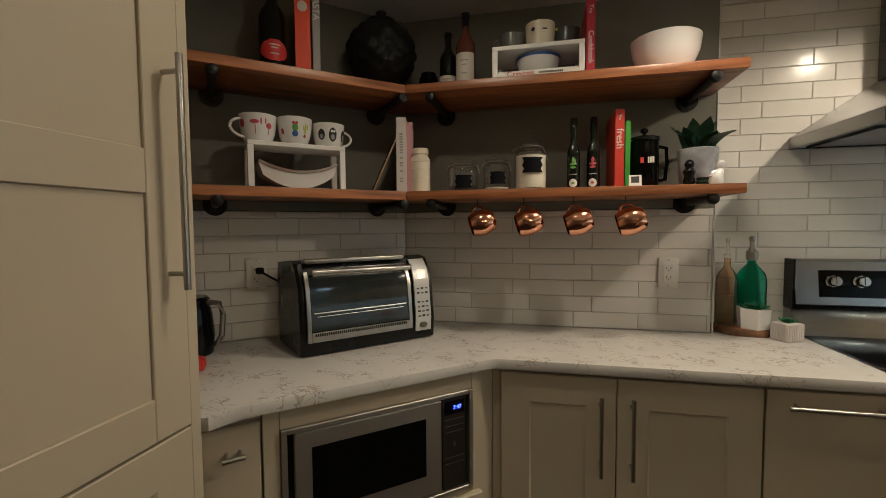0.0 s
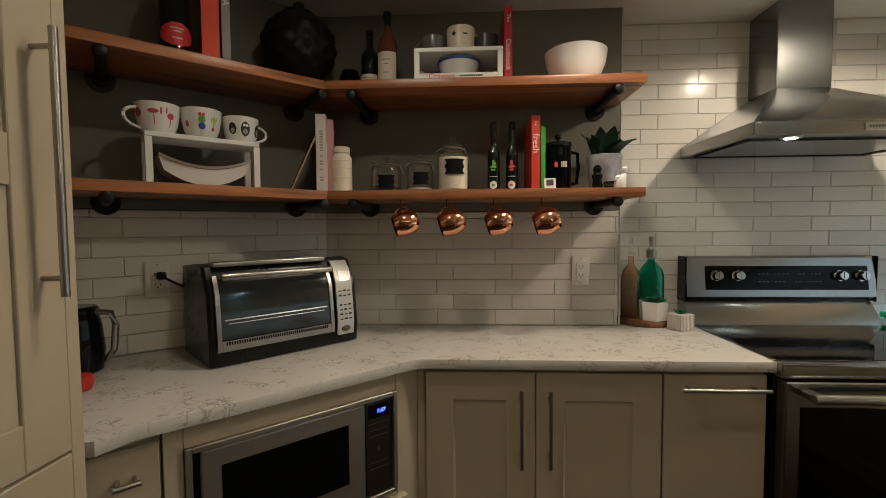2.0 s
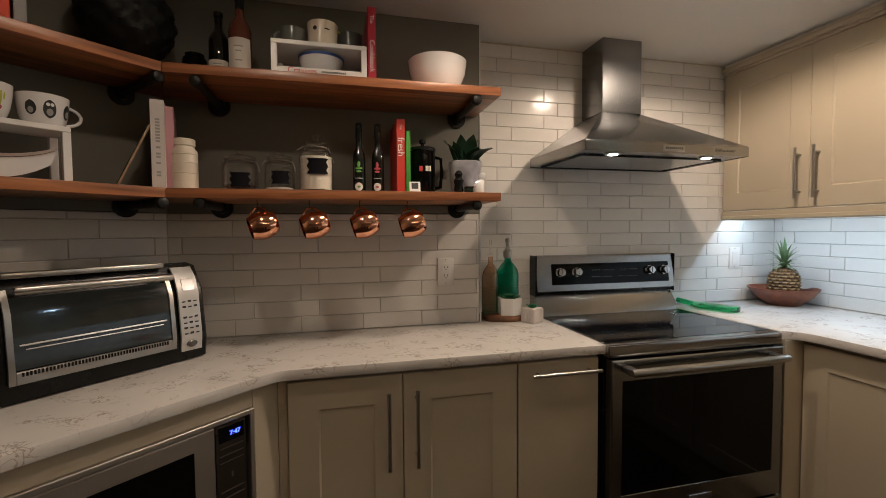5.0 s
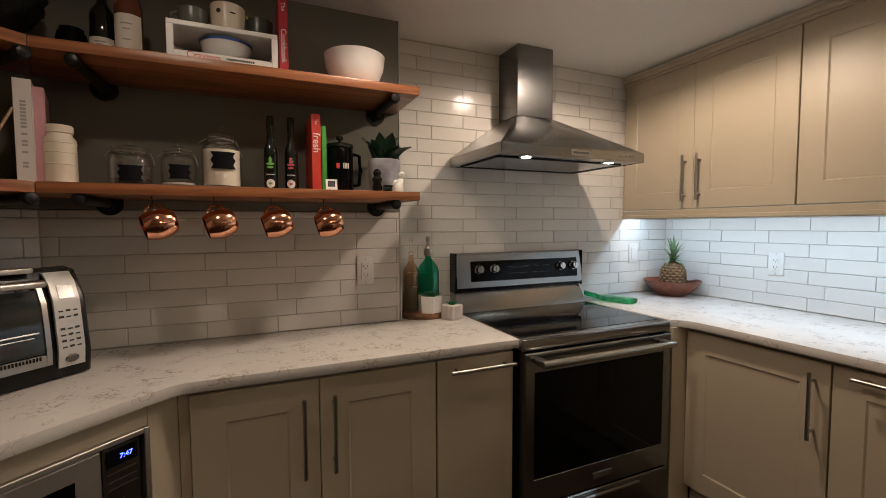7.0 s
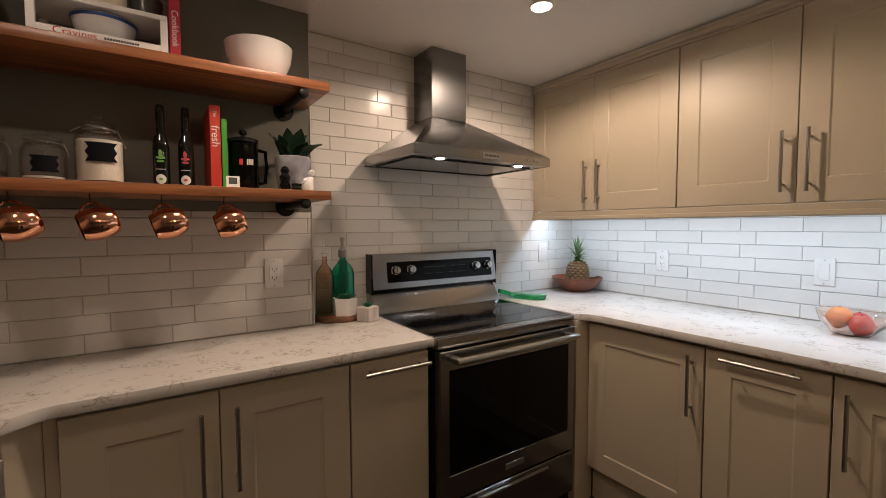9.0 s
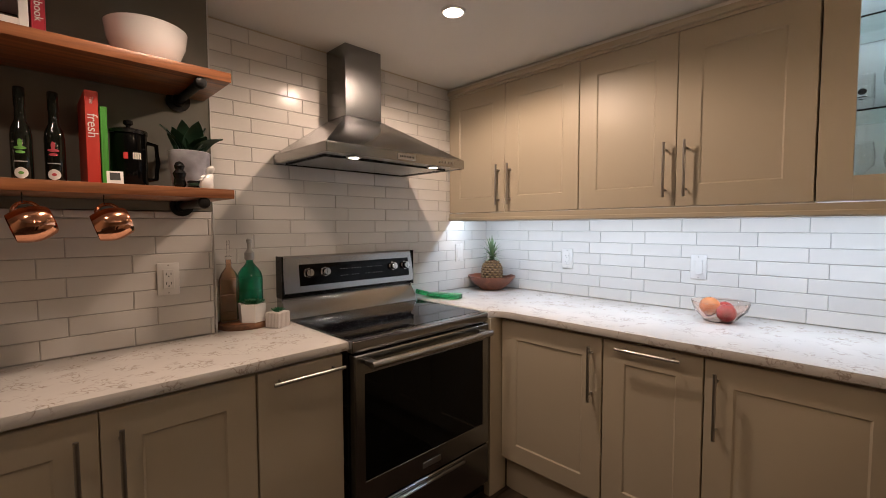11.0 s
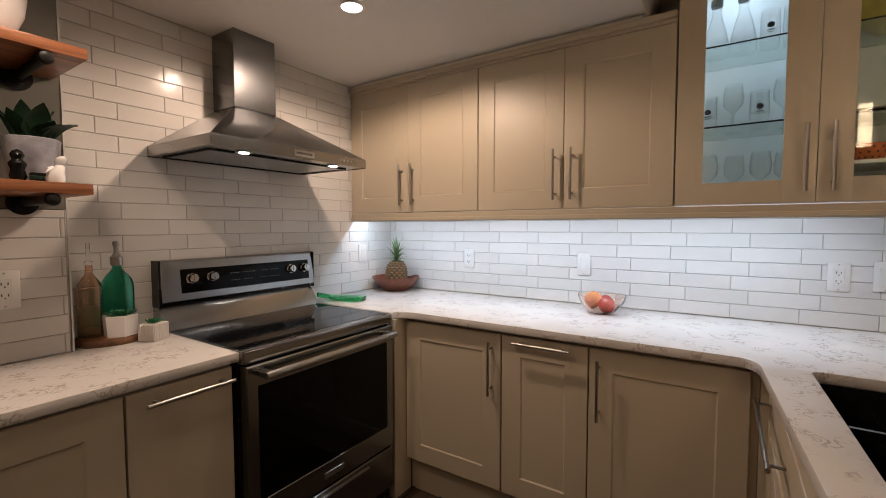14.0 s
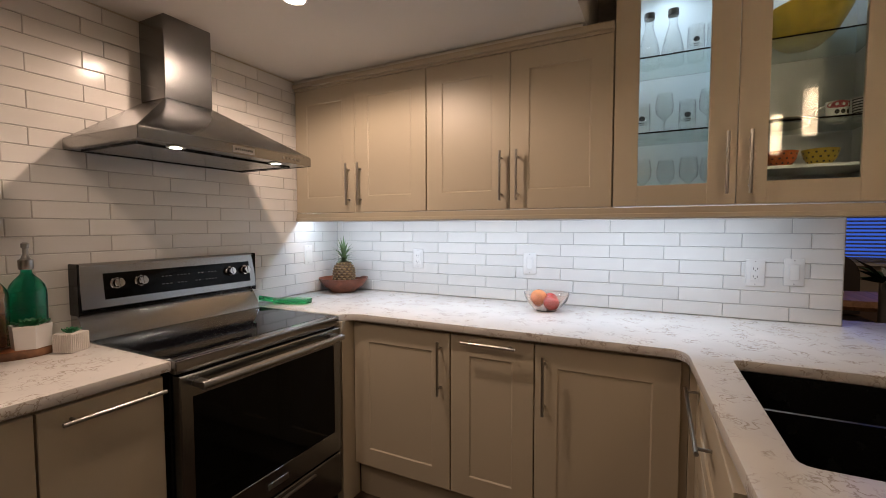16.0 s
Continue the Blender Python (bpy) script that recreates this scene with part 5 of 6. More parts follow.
# dark textured globe vase in the corner
bm = B()
lathe(bm, [(0.075, 0), (0.080, 0.006), (0.060, 0.02), (0.076, 0.04), (0.090, 0.055), (0.102, 0.07), (0.111, 0.085), (0.117, 0.10), (0.121, 0.115), (0.124, 0.13), (0.125, 0.145), (0.125, 0.16), (0.122, 0.175), (0.117, 0.19), (0.110, 0.205), (0.100, 0.22), (0.070, 0.245), (0.050, 0.25)], 80)
for v in bm.verts:
    r = math.hypot(v.co.x, v.co.y)
    if 0.05 < v.co.z < 0.23 and r > 0.05:
        f = 1 + 0.075 * math.sin(10 * math.atan2(v.co.y, v.co.x) + (3.14 if int(v.co.z * 33) % 2 else 0)) * abs(math.sin(v.co.z * 104))
        v.co.x *= f
        v.co.y *= f
M_VASE = material("dark_cast_metal", (0.004, 0.0043, 0.0036), 0.55, 0.0, 0.4, 25, 0.8, 45, spec=0.25)
vase = thing("lidded_vase", at_slant(-0.155, 0.150, SU), "large dark lidded vase with knobbly sides", "vase")
part("body", bm, M_VASE, vase)
bm = B()
lathe(bm, [(0.048, 0.2505), (0.055, 0.262), (0.022, 0.268), (0.016, 0.285), (0.020, 0.295), (0.008, 0.302)], 40)
part("lid", bm, M_VASE, vase)
bm = B()
lathe(bm, [(0.034, 0), (0.038, 0.004), (0.040, 0.06), (0.036, 0.085), (0.030, 0.09), (0.030, 0.10), (0.010, 0.108)], 26)
solid("lidded_jar", bm, M_OVENBLACK, pose(-1.352, -0.245, SU), "small dark lidded jar beside the vase", "jar")
# riser with bowl, cups and flat book
fb = thing("book", pose(-0.933, -0.335, SU), "white cookbook lying flat with red title", "book", "cookbooks")
bm = B()
bx(bm, -0.132, 0.132, -0.092, 0.10, 0.0, 0.003, 0.0005)
bx(bm, -0.132, 0.132, -0.092, 0.10, 0.018, 0.021, 0.0005)
bx(bm, -0.132, 0.132, -0.094, -0.091, 0.0, 0.021, 0.0005)
part("cover", bm, M_WHITE, fb)
bm = B()
bx(bm, -0.128, 0.128, -0.090, 0.096, 0.0031, 0.0179)
part("pages", bm, M_PAGES, fb)
text_part("Cravings", 0.026, M_TEXTR, fb, pose(-0.055, -0.0944, 0.0105, 90, 0, 0), "spine_title", "red title")
bm = B()
for i in range(13):
    bx(bm, 0.005 + 0.006 * i, 0.0095 + 0.006 * i, -0.0946, -0.0941, 0.008, 0.014)
part("spine_print", bm, M_INK, fb, "illegible print")
rack(pose(-0.933, -0.335, SU), 0.300, 0.19, 0.106, "white wooden riser over a bowl and book")
bw = thing("bowl", pose(-0.932, -0.335, SU + 0.0215), "white ceramic bowl with a blue rim band", "bowl")
bm = B()
lathe(bm, [(0.034, 0), (0.036, 0.004), (0.060, 0.018), (0.073, 0.045), (0.076, 0.067), (0.0745, 0.068), (0.069, 0.045), (0.054, 0.020), (0.030, 0.008)], 40)
part("body", bm, M_CERAMIC, bw)
bm = B()
lathe(bm, [(0.0744, 0.056), (0.0763, 0.064), (0.0772, 0.064), (0.0754, 0.0555)], 40, cap0=False, cap1=False)
part("rim_band", bm, P_BLUE, bw, "blue rim band")
UH = SU + 0.1065
mug(pose(-1.022, -0.335, UH), 0.034, 0.044, 0.066, material("grey_glaze", (0.13, 0.135, 0.125), 0.25, vary=0.2), "grey glazed cup on the riser", 195)
mug(pose(-0.925, -0.350, UH), 0.043, 0.050, 0.088, M_CREAM, "cream cup with yellow-green handle", 0, P_YEL, marks=[(-118, 0.060, 0.014, 0.014, P_BLACK), (-72, 0.058, 0.020, 0.005, P_BLACK)])
mug(pose(-0.832, -0.330, UH), 0.036, 0.042, 0.070, material("dark_glaze", (0.05, 0.055, 0.05), 0.3, vary=0.2), "dark green-grey cup on the riser", 60)
book(pose(-0.765, -0.425, SU), 0.027, 0.20, 0.238, M_CRIMSON, "crimson cookbook with white title", [("Cookbook", 0.078, 0.024), ("The", 0.198, 0.018)])
bm = B()
lathe(bm, [(0.050, 0), (0.055, 0.003), (0.082, 0.028), (0.103, 0.075), (0.110, 0.122), (0.108, 0.124), (0.098, 0.077), (0.078, 0.032), (0.046, 0.010)], 48)
solid("bowl", bm, M_CERAMIC, pose(-0.512, -0.300, SU), "large plain white serving bowl", "bowl")
bm = B()
lathe(bm, [(0.040, 0), (0.042, 0.003), (0.042, 0.012), (0.036, 0.014)], 28)
solid("tin", bm, M_COPPER, pose(-1.112, -0.37, SU), "low round copper tin", "tin")

# ---- worktop things beside the range ----
wl = thing("wood_slice", pose(-0.178, -0.112, TOP), "round live-edge wood slice with bark rim", "board")
bm = B()
seg = 40
prof = []
for z, k in ((0.0, 0.97), (0.006, 1.0), (0.020, 1.0), (0.024, 0.97)):
    prof.append([(k * (0.100 + 0.004 * math.sin(3 * a) + 0.003 * math.sin(7 * a + 1)) * math.cos(a), k * (0.088 + 0.004 * math.sin(4 * a)) * math.sin(a), z) for a in [2 * math.pi * i / seg for i in range(seg)]])
rings(bm, prof)
part("slab", bm, material("bark", (0.16, 0.075, 0.035), 0.75, vary=0.4, scale=30, bump=0.6), wl)
bm = B()
lathe(bm, [(0.088, 0.0242), (0.088, 0.0255)], 36, sy=0.88)
part("cut_face", bm, M_SHELF, wl)
WT = TOP + 0.0258


def swing_bottle(m, r, h, mat, label, top):
    b = thing("bottle", m, label, "bottle", "glass bottles")
    bm = B()
    lathe(bm, [(r * 0.9, 0), (r, 0.006), (r, h * 0.60), (r * 0.98, h * 0.66), (r * 0.88, h * 0.73), (r * 0.68, h * 0.79), (r * 0.42, h * 0.845), (r * 0.29, h * 0.88), (r * 0.27, h), (r * 0.22, h), (r * 0.24, h * 0.885), (r * 0.62, h * 0.785), (r * 0.92, h * 0.67), (r - 0.004, h * 0.59), (r - 0.004, 0.008)], 36)
    part("glass", bm, mat, b)
    if top:
        bm = B()
        lathe(bm, [(r * 0.36, h - 0.02), (r * 0.40, h - 0.012), (r * 0.40, h + 0.012), (r * 0.25, h + 0.018), (0.008, h + 0.03), (0.008, h + 0.05), (0.011, h + 0.053), (0.011, h + 0.066), (0.006, h + 0.07)], 24)
        part("pump_top", bm, M_NICKEL, b, "metal siphon top")
    else:
        bm = B()
        lathe(bm, [(r * 0.34, h + 0.001), (r * 0.34, h + 0.012), (0.006, h + 0.016), (0.006, h + 0.075), (0.004, h + 0.078)], 20)
        part("stopper", bm, M_GLASS, b, "tall glass stopper")
    return b


swing_bottle(pose(-0.136, -0.072, TOP + 0.0258), 0.050, 0.262, M_GREENGLASS, "green glass siphon bottle with a metal top", True)
swing_bottle(pose(-0.226, -0.092, TOP + 0.0258), 0.038, 0.250, M_AMBER, "amber pink glass bottle with a stopper", False)


def rosette(parent, z, r, n, mat):
    random.seed(n)
    for i in range(n):
        a = i * 137.5
        f = i / n
        bm = B()
        ln = r * (0.45 + 0.6 * f)
        loops = []
        for k in range(6):
            t = k / 5
            w = 0.30 * ln * math.sin(math.pi * min(0.15 + 0.84 * t, 0.99))
            x, zz = ln * t * math.cos(radians(70 - 55 * f)), ln * t * math.sin(radians(70 - 55 * f))
            loops.append([(x, -w, zz), (x, 0, zz - 0.12 * ln), (x, w, zz), (x, 0, zz + 0.03 * ln)])
        rings(bm, loops)
        part("leaf", bm, mat, parent, m=pose(0, 0, z, 0, 0, a))


p1 = thing("planter", pose(-0.160, -0.152, WT, 0, 0, 22), "white faceted pot with a green succulent", "planter")
bm = B()
rings(bm, [[(k * math.cos(radians(60 * i)), k * math.sin(radians(60 * i)), z) for i in range(6)] for k, z in ((0.050, 0), (0.055, 0.074), (0.050, 0.074), (0.047, 0.062))])
part("pot", bm, M_CERAMIC, p1, "white faceted pot")
rosette(p1, 0.062, 0.056, 30, M_SUCC)
p2 = thing("planter", pose(-0.082, -0.215, TOP, 0, 0, 25) @ Matrix.Diagonal((0.87, 0.87, 0.95, 1)), "pale ribbed square pot with a small succulent", "planter")
bm = B()
bx(bm, -0.037, 0.037, -0.037, 0.037, 0.0, 0.066, 0.003)
pot = part("pot", bm, M_BOOKW, p2, "pale ribbed pot")
bm = B()
for s in range(9):
    for ang in range(4):
        c = -0.034 + 0.0085 * s
        c2, s2 = math.cos(ang * math.pi / 2), math.sin(ang * math.pi / 2)
        vs = [(c - 0.0026, -0.0372), (c + 0.0026, -0.0372), (c + 0.0018, -0.0395), (c - 0.0018, -0.0395)]
        rings(bm, [[(x * c2 - y * s2, x * s2 + y * c2, z) for x, y in vs] for z in (0.003, 0.063)])
part("ribs", bm, M_BOOKW, pot)
rosette(p2, 0.062, 0.040, 22, M_SUCC)

# ---- behind the range's right side ----
tw = thing("glass_tray", pose(0.880, -0.160, TOP + 0.001, 0, 0, 112), "green glass bottle flattened into a tray", "tray")
bm = B()
loops = []
for i in range(25):
    t = i / 24
    x = -0.14 + 0.28 * t
    w = 0.055 if t < 0.58 else 0.055 - 0.040 * min((t - 0.58) / 0.18, 1)
    w *= math.sqrt(max(1 - ((t - 0.06) / 0.06) ** 2, 0.15)) if t < 0.06 else 1
    z = 0.010 + 0.012 * (t > 0.70) * (t - 0.70) / 0.3
    loops.append([(x, w * math.cos(a), z + 0.003 + (0.012 + 0.004 * abs(math.cos(a))) * math.sin(a)) for a in [2 * math.pi * k / 16 for k in range(16)]])
rings(bm, loops)
part("flattened_bottle", bm, glass("tray_glass", (0.05, 0.62, 0.20)), tw)
bm = B()
tube(bm, [(0.122, -0.018, 0.024), (0.122, 0.018, 0.024)], 0.006, 8)
part("neck_tie", bm, M_SUCC, tw)

wbm = pose(1.345, -0.170, TOP)
bm = B()
lathe(bm, [(0.070, 0), (0.075, 0.004), (0.125, 0.045), (0.150, 0.082), (0.152, 0.088), (0.146, 0.088), (0.120, 0.050), (0.066, 0.012)], 44)
solid("wooden_bowl", bm, wood("bowl_wood", (0.09, 0.024, 0.010), (0.21, 0.062, 0.027), 0.4, along=0.5), wbm, "reddish brown turned wooden bowl", "bowl")
pa = thing("pineapple", pose(1.345, -0.175, TOP + 0.013), "ripe pineapple standing in the wooden bowl", "pineapple")
bm = B()
N, K = 13, 11
loops = []
for i in range(N * 3 + 1):
    t = i / (N * 3)
    z = 0.176 * t
    r = 0.067 * math.sqrt(max(1 - abs((t - 0.47) / 0.55) ** 2.8, 0.03))
    ring_ = []
    for k in range(K * 3):
        a = 2 * math.pi * k / (K * 3)
        bumpy = 0.0050 * (math.cos(K * a / 1.0 + t * N * math.pi * 0.9) * math.cos(K * a / 1.0 - t * N * math.pi * 0.9))
        ring_.append(((r + bumpy) * math.cos(a), (r + bumpy) * math.sin(a), z))
    loops.append(ring_)
rings(bm, loops)
M_PINE = material("pineapple_skin", (0.085, 0.045, 0.016), 0.65, vary=0.6, scale=55, bump=0.8, bscale=90)
part("fruit", bm, M_PINE, pa, "knobbly golden brown skin")
M_PEYE = material("pineapple_eye", (0.20, 0.125, 0.045), 0.6, vary=0.35, scale=60)
bm = B()
for i in range(11):
    t = 0.07 + 0.086 * i
    r = 0.067 * math.sqrt(max(1 - abs((t - 0.47) / 0.55) ** 2.8, 0.03)) + 0.0015
    for k in range(13):
        a = 2 * math.pi * (k + 0.5 * (i % 2)) / 13
        c = Vector((r * math.cos(a), r * math.sin(a), 0.176 * t))
        n = Vector((math.cos(a), math.sin(a), 0.9 * (t - 0.47)))
        s = Vector((-math.sin(a), math.cos(a), 0)) * 0.0115 * min(r / 0.062, 1)
        u = Vector((0, 0, 0.0062))
        b0 = [bm.verts.new(c + s * math.cos(q) + u * math.sin(q)) for q in [math.pi * j / 3 for j in range(6)]]
        b1 = [bm.verts.new(c + n * 0.004 + s * 0.5 * math.cos(q) + u * 0.5 * math.sin(q)) for q in [math.pi * j / 3 for j in range(6)]]
        for j in range(6):
            bm.faces.new((b0[j], b0[(j + 1) % 6], b1[(j + 1) % 6], b1[j]))
        bm.faces.new(b1)
part("eyes", bm, M_PEYE, pa, "tan raised scales of the skin")
random.seed(5)
M_PLEAF = material("pineapple_leaf", (0.13, 0.20, 0.09), 0.5, vary=0.3)
for i in range(34):
    f = i / 34
    ln = 0.060 + 0.070 * f + random.uniform(-0.008, 0.008)
    lean = 76 * (1 - f) ** 0.9 + 5
    bm = B()
    loops = []
    for k in range(6):
        t = k / 5
        b = radians(lean * (0.55 + 0.75 * t))
        w = 0.0095 * (1 - t * t) + 0.0006
        loops.append([(ln * t * math.sin(b), -w, ln * t * math.cos(b)), (ln * t * math.sin(b), 0, ln * t * math.cos(b) - 0.003 * (1 - t) - 0.0004), (ln * t * math.sin(b), w, ln * t * math.cos(b))])
    rings(bm, loops)
    part("leaf", bm, M_PLEAF, pa, m=pose(0, 0, 0.168 + 0.038 * f, 0, 0, i * 137.5))

fbw = thing("fruit_bowl", pose(1.300, -1.458, TOP), "clear faceted glass bowl", "bowl")
bm = B()
seg = 12


def fac(r, z):
    return [(r * math.cos(2 * math.pi * i / seg), r * math.sin(2 * math.pi * i / seg), z) for i in range(seg)]


rings(bm, [fac(0.052, 0), fac(0.058, 0.003), fac(0.098, 0.050), fac(0.110, 0.085), fac(0.106, 0.085), fac(0.094, 0.052), fac(0.052, 0.008)])
part("glass", bm, M_PINKGLASS, fbw, "pink-tinted faceted glass")
M_APPLE = material("red_apple", (0.42, 0.05, 0.035), 0.3, vary=0.5, scale=12)
M_PEACH = material("peach", (0.62, 0.22, 0.07), 0.45, vary=0.4, scale=10)
for x, y, z, r, mt, lb in ((-0.012, 0.035, 0.062, 0.040, M_PEACH, "yellow and red peach in the glass bowl"), (-0.030, -0.030, 0.045, 0.036, M_APPLE, "red apple in the glass bowl"), (0.038, -0.010, 0.045, 0.036, M_APPLE, "red apple in the glass bowl"), (0.020, 0.045, 0.046, 0.032, M_APPLE, "red apple in the glass bowl")):
    fr_ = thing("fruit", pose(1.300 + x, -1.458 + y, TOP + z), lb, "fruit", "fruit")
    bm = B()
    lathe(bm, [(r * max(math.sin(math.pi * i / 14), 0.03) * (1.0 + 0.03 * math.cos(math.pi * i / 14)), -r * 0.95 * math.cos(math.pi * i / 14) - (0.12 * r if i == 14 else 0)) for i in range(15)], 24)
    part("flesh", bm, mt, fr_)
    bm = B()
    tube(bm, [(0, 0, r * 0.80), (0.002, 0, r * 1.0)], 0.0015, 6)
    part("stalk", bm, M_IRON, fr_)

# far end of the slanted worktop
kt = thing("coffee_carafe", at_slant(-0.800, 0.125, TOP), "black carafe with a steel band handle", "carafe")
bm = B()
lathe(bm, [(0.055, 0), (0.060, 0.005), (0.066, 0.06), (0.060, 0.13), (0.052, 0.165), (0.055, 0.178), (0.048, 0.186)], 30)
part("body", bm, M_BLACKGLASS, kt)
bm = B()
tube(bm, [(0.050, 0, 0.170), (0.088, 0, 0.165), (0.098, 0, 0.13), (0.092, 0, 0.06), (0.070, 0, 0.03)], 0.009, 10)
part("handle", bm, M_NICKEL, kt, m=pose(0, 0, 0, 0, 0, -25))
bm = B()
lathe(bm, [(0.012, 0), (0.028, 0.004), (0.032, 0.02), (0.029, 0.036), (0.018, 0.040)], 26)
solid("red_pot", bm, material("red_enamel", (0.45, 0.03, 0.02), 0.3), pose(-1.875, -0.905, TOP), "small round red enamel pot by the pantry", "pot")

# ---- inside the glass cabinet ----


def tumbler(m, prof, label, group, cat="glass", name="drinking_glass", cap=None, crest=False):
    g = thing(name, m, label, cat, group)
    bm = B()
    inner = [(max(r - 0.002, 0.002), z) for r, z in prof[::-1] if z > 0.006]
    lathe(bm, prof + inner, 22)
    part("glass", bm, M_THIN, g)
    if cap:
        r, z = prof[-1]
        bm = B()
        lathe(bm, [(r + 0.002, z - 0.002), (r + 0.002, z + 0.022), (r - 0.003, z + 0.026)], 22)
        part("cap", bm, M_DARKSTEEL, g, "dark metal cap")
    if crest:
        r, z = prof[2]
        for dz, w, hh in ((0.076, 0.022, 0.022), (0.058, 0.026, 0.004), (0.050, 0.018, 0.003)):
            bm = B()
            rings(bm, [[((r + 0.003) * math.cos(math.pi + (k / 6 - 0.5) * w / r * math.sqrt(max(1 - (2 * t - 1) ** 2, 0.1))), (r + 0.003) * math.sin(math.pi + (k / 6 - 0.5) * w / r * math.sqrt(max(1 - (2 * t - 1) ** 2, 0.1))), dz + hh * (t - 0.5)) for k in range(7)] for t in (0.02, 0.25, 0.5, 0.75, 0.98)], False, False, closed=False)
            part("crest", bm, M_INK, g, "small dark printed crest")
    return g


WINE = [(0.030, 0.0), (0.031, 0.002), (0.006, 0.008), (0.004, 0.07), (0.008, 0.08), (0.034, 0.11), (0.037, 0.14), (0.030, 0.19)]
CARAFE = [(0.040, 0.0), (0.044, 0.006), (0.044, 0.05), (0.032, 0.11), (0.017, 0.16), (0.019, 0.20)]
TALL = [(0.026, 0.0), (0.028, 0.004), (0.033, 0.06), (0.031, 0.14)]
for y in (-1.885, -1.975):
    tumbler(pose(1.305, y, 2.0045), CARAFE, "clear glass carafe with a dark cap", "carafes", "carafe", "glass_carafe", True)
for y in (-2.060, -2.130):
    tumbler(pose(1.310, y, 2.0045), TALL, "clear beer glass with a small crest", "beer glasses", crest=True)
for k, y in enumerate((-1.865, -1.950, -2.035, -2.115)):
    tumbler(pose(1.30 + 0.05 * (k % 2), y, 1.7035), WINE if k % 2 else TALL, "clear stemmed glass on the glass shelf" if k % 2 else "clear tumbler on the glass shelf", "stemware" if k % 2 else "beer glasses", crest=k in (0, 2))
for k, y in enumerate((-1.870, -1.960, -2.045, -2.125)):
    tumbler(pose(1.30 + 0.06 * (k % 2), y, 1.4205), WINE, "clear stemmed wine glass", "stemware")
bm = B()
lathe(bm, [(0.05, 0), (0.06, 0.004), (0.11, 0.06), (0.145, 0.13), (0.155, 0.175), (0.151, 0.176), (0.105, 0.064), (0.05, 0.010)], 40)
for v in bm.verts:
    v.co.z *= 1 - 1.6 * v.co.y * max(v.co.z - 0.02, 0) / 0.16
    v.co.z *= 0.78
solid("bowl", bm, material("gold_leaf", (0.55, 0.38, 0.03), 0.35, 0.4, 0.25, 20, 0.6, 45), pose(1.315, -2.405, 1.9985) @ pose(0, 0, 0.0, 0, 0, 0), "large mustard gold bowl on a glass shelf", "bowl")
M_DOTY = material("yellow_dotted", (0.50, 0.36, 0.04), 0.35)
M_DOTO = material("orange_dotted", (0.50, 0.12, 0.03), 0.35)
for y, mt, lb in ((-2.350, M_DOTO, "orange dotted bowl in the cabinet"), (-2.470, M_DOTY, "yellow dotted bowl in the cabinet")):
    db = thing("bowl", pose(1.29, y, 1.5425), lb, "bowl", "dotted bowls")
    bm = B()
    lathe(bm, [(0.028, 0), (0.030, 0.003), (0.048, 0.03), (0.056, 0.062), (0.054, 0.063), (0.045, 0.032), (0.026, 0.008)], 30)
    part("body", bm, mt, db)
    bm = B()
    for row in range(3):
        for i in range(14):
            a = 2 * math.pi * (i + 0.5 * (row % 2)) / 14
            z = 0.016 + 0.017 * row
            r = (0.0395, 0.0488, 0.0535)[row]
            p = Vector((r * math.cos(a), r * math.sin(a), z))
            t = Vector((-math.sin(a), math.cos(a), 0))
            u = Vector((0.35 * math.cos(a), 0.35 * math.sin(a), 1)).normalized()
            vs = [bm.verts.new(p + 0.004 * (math.cos(k * 1.0472) * t + math.sin(k * 1.0472) * u) + 0.0008 * Vector((math.cos(a), math.sin(a), -0.4))) for k in range(6)]
            bm.faces.new(vs)
    part("dots", bm, M_INK, db, "dark dots")
mug(pose(1.29, -2.512, 1.7035), 0.030, 0.034, 0.070, M_CERAMIC, "small white cup with red top band", 80, marks=[(180, 0.056, 0.085, 0.026, P_PINK), (195, 0.030, 0.014, 0.016, P_BLACK), (165, 0.030, 0.014, 0.016, P_BLACK), (225, 0.030, 0.014, 0.016, P_BLACK), (180, 0.012, 0.010, 0.010, P_BLACK), (210, 0.012, 0.010, 0.010, P_BLACK)])
sc = thing("cup", pose(1.29, -2.588, 1.7035), "white cup with thin dark stripes", "cup")
bm = B()
lathe(bm, cup_profile(0.028, 0.034, 0.078), 32)
part("body", bm, M_CERAMIC, sc)
for k in range(7):
    bm = B()
    q = 0.010 + 0.0095 * k
    lathe(bm, [(0.0295 + 0.0055 * q / 0.078 + 0.0012, q), (0.0295 + 0.0055 * (q + 0.004) / 0.078 + 0.0012, q + 0.004)], 32, cap0=False, cap1=False)
    part("stripe", bm, M_INK, sc, "dark painted stripe")
dp = thing("plate_stack", pose(1.33, -2.36, 1.7035), "low stack of dark plates", "plates")
for k in range(3):
    bm = B()
    lathe(bm, [(0.05, 0.009 * k), (0.085, 0.009 * k + 0.006), (0.084, 0.009 * k + 0.008), (0.05, 0.009 * k + 0.003)], 32)
    part("plate", bm, M_DARKBOTTLE if k % 2 else M_CREAM, dp)

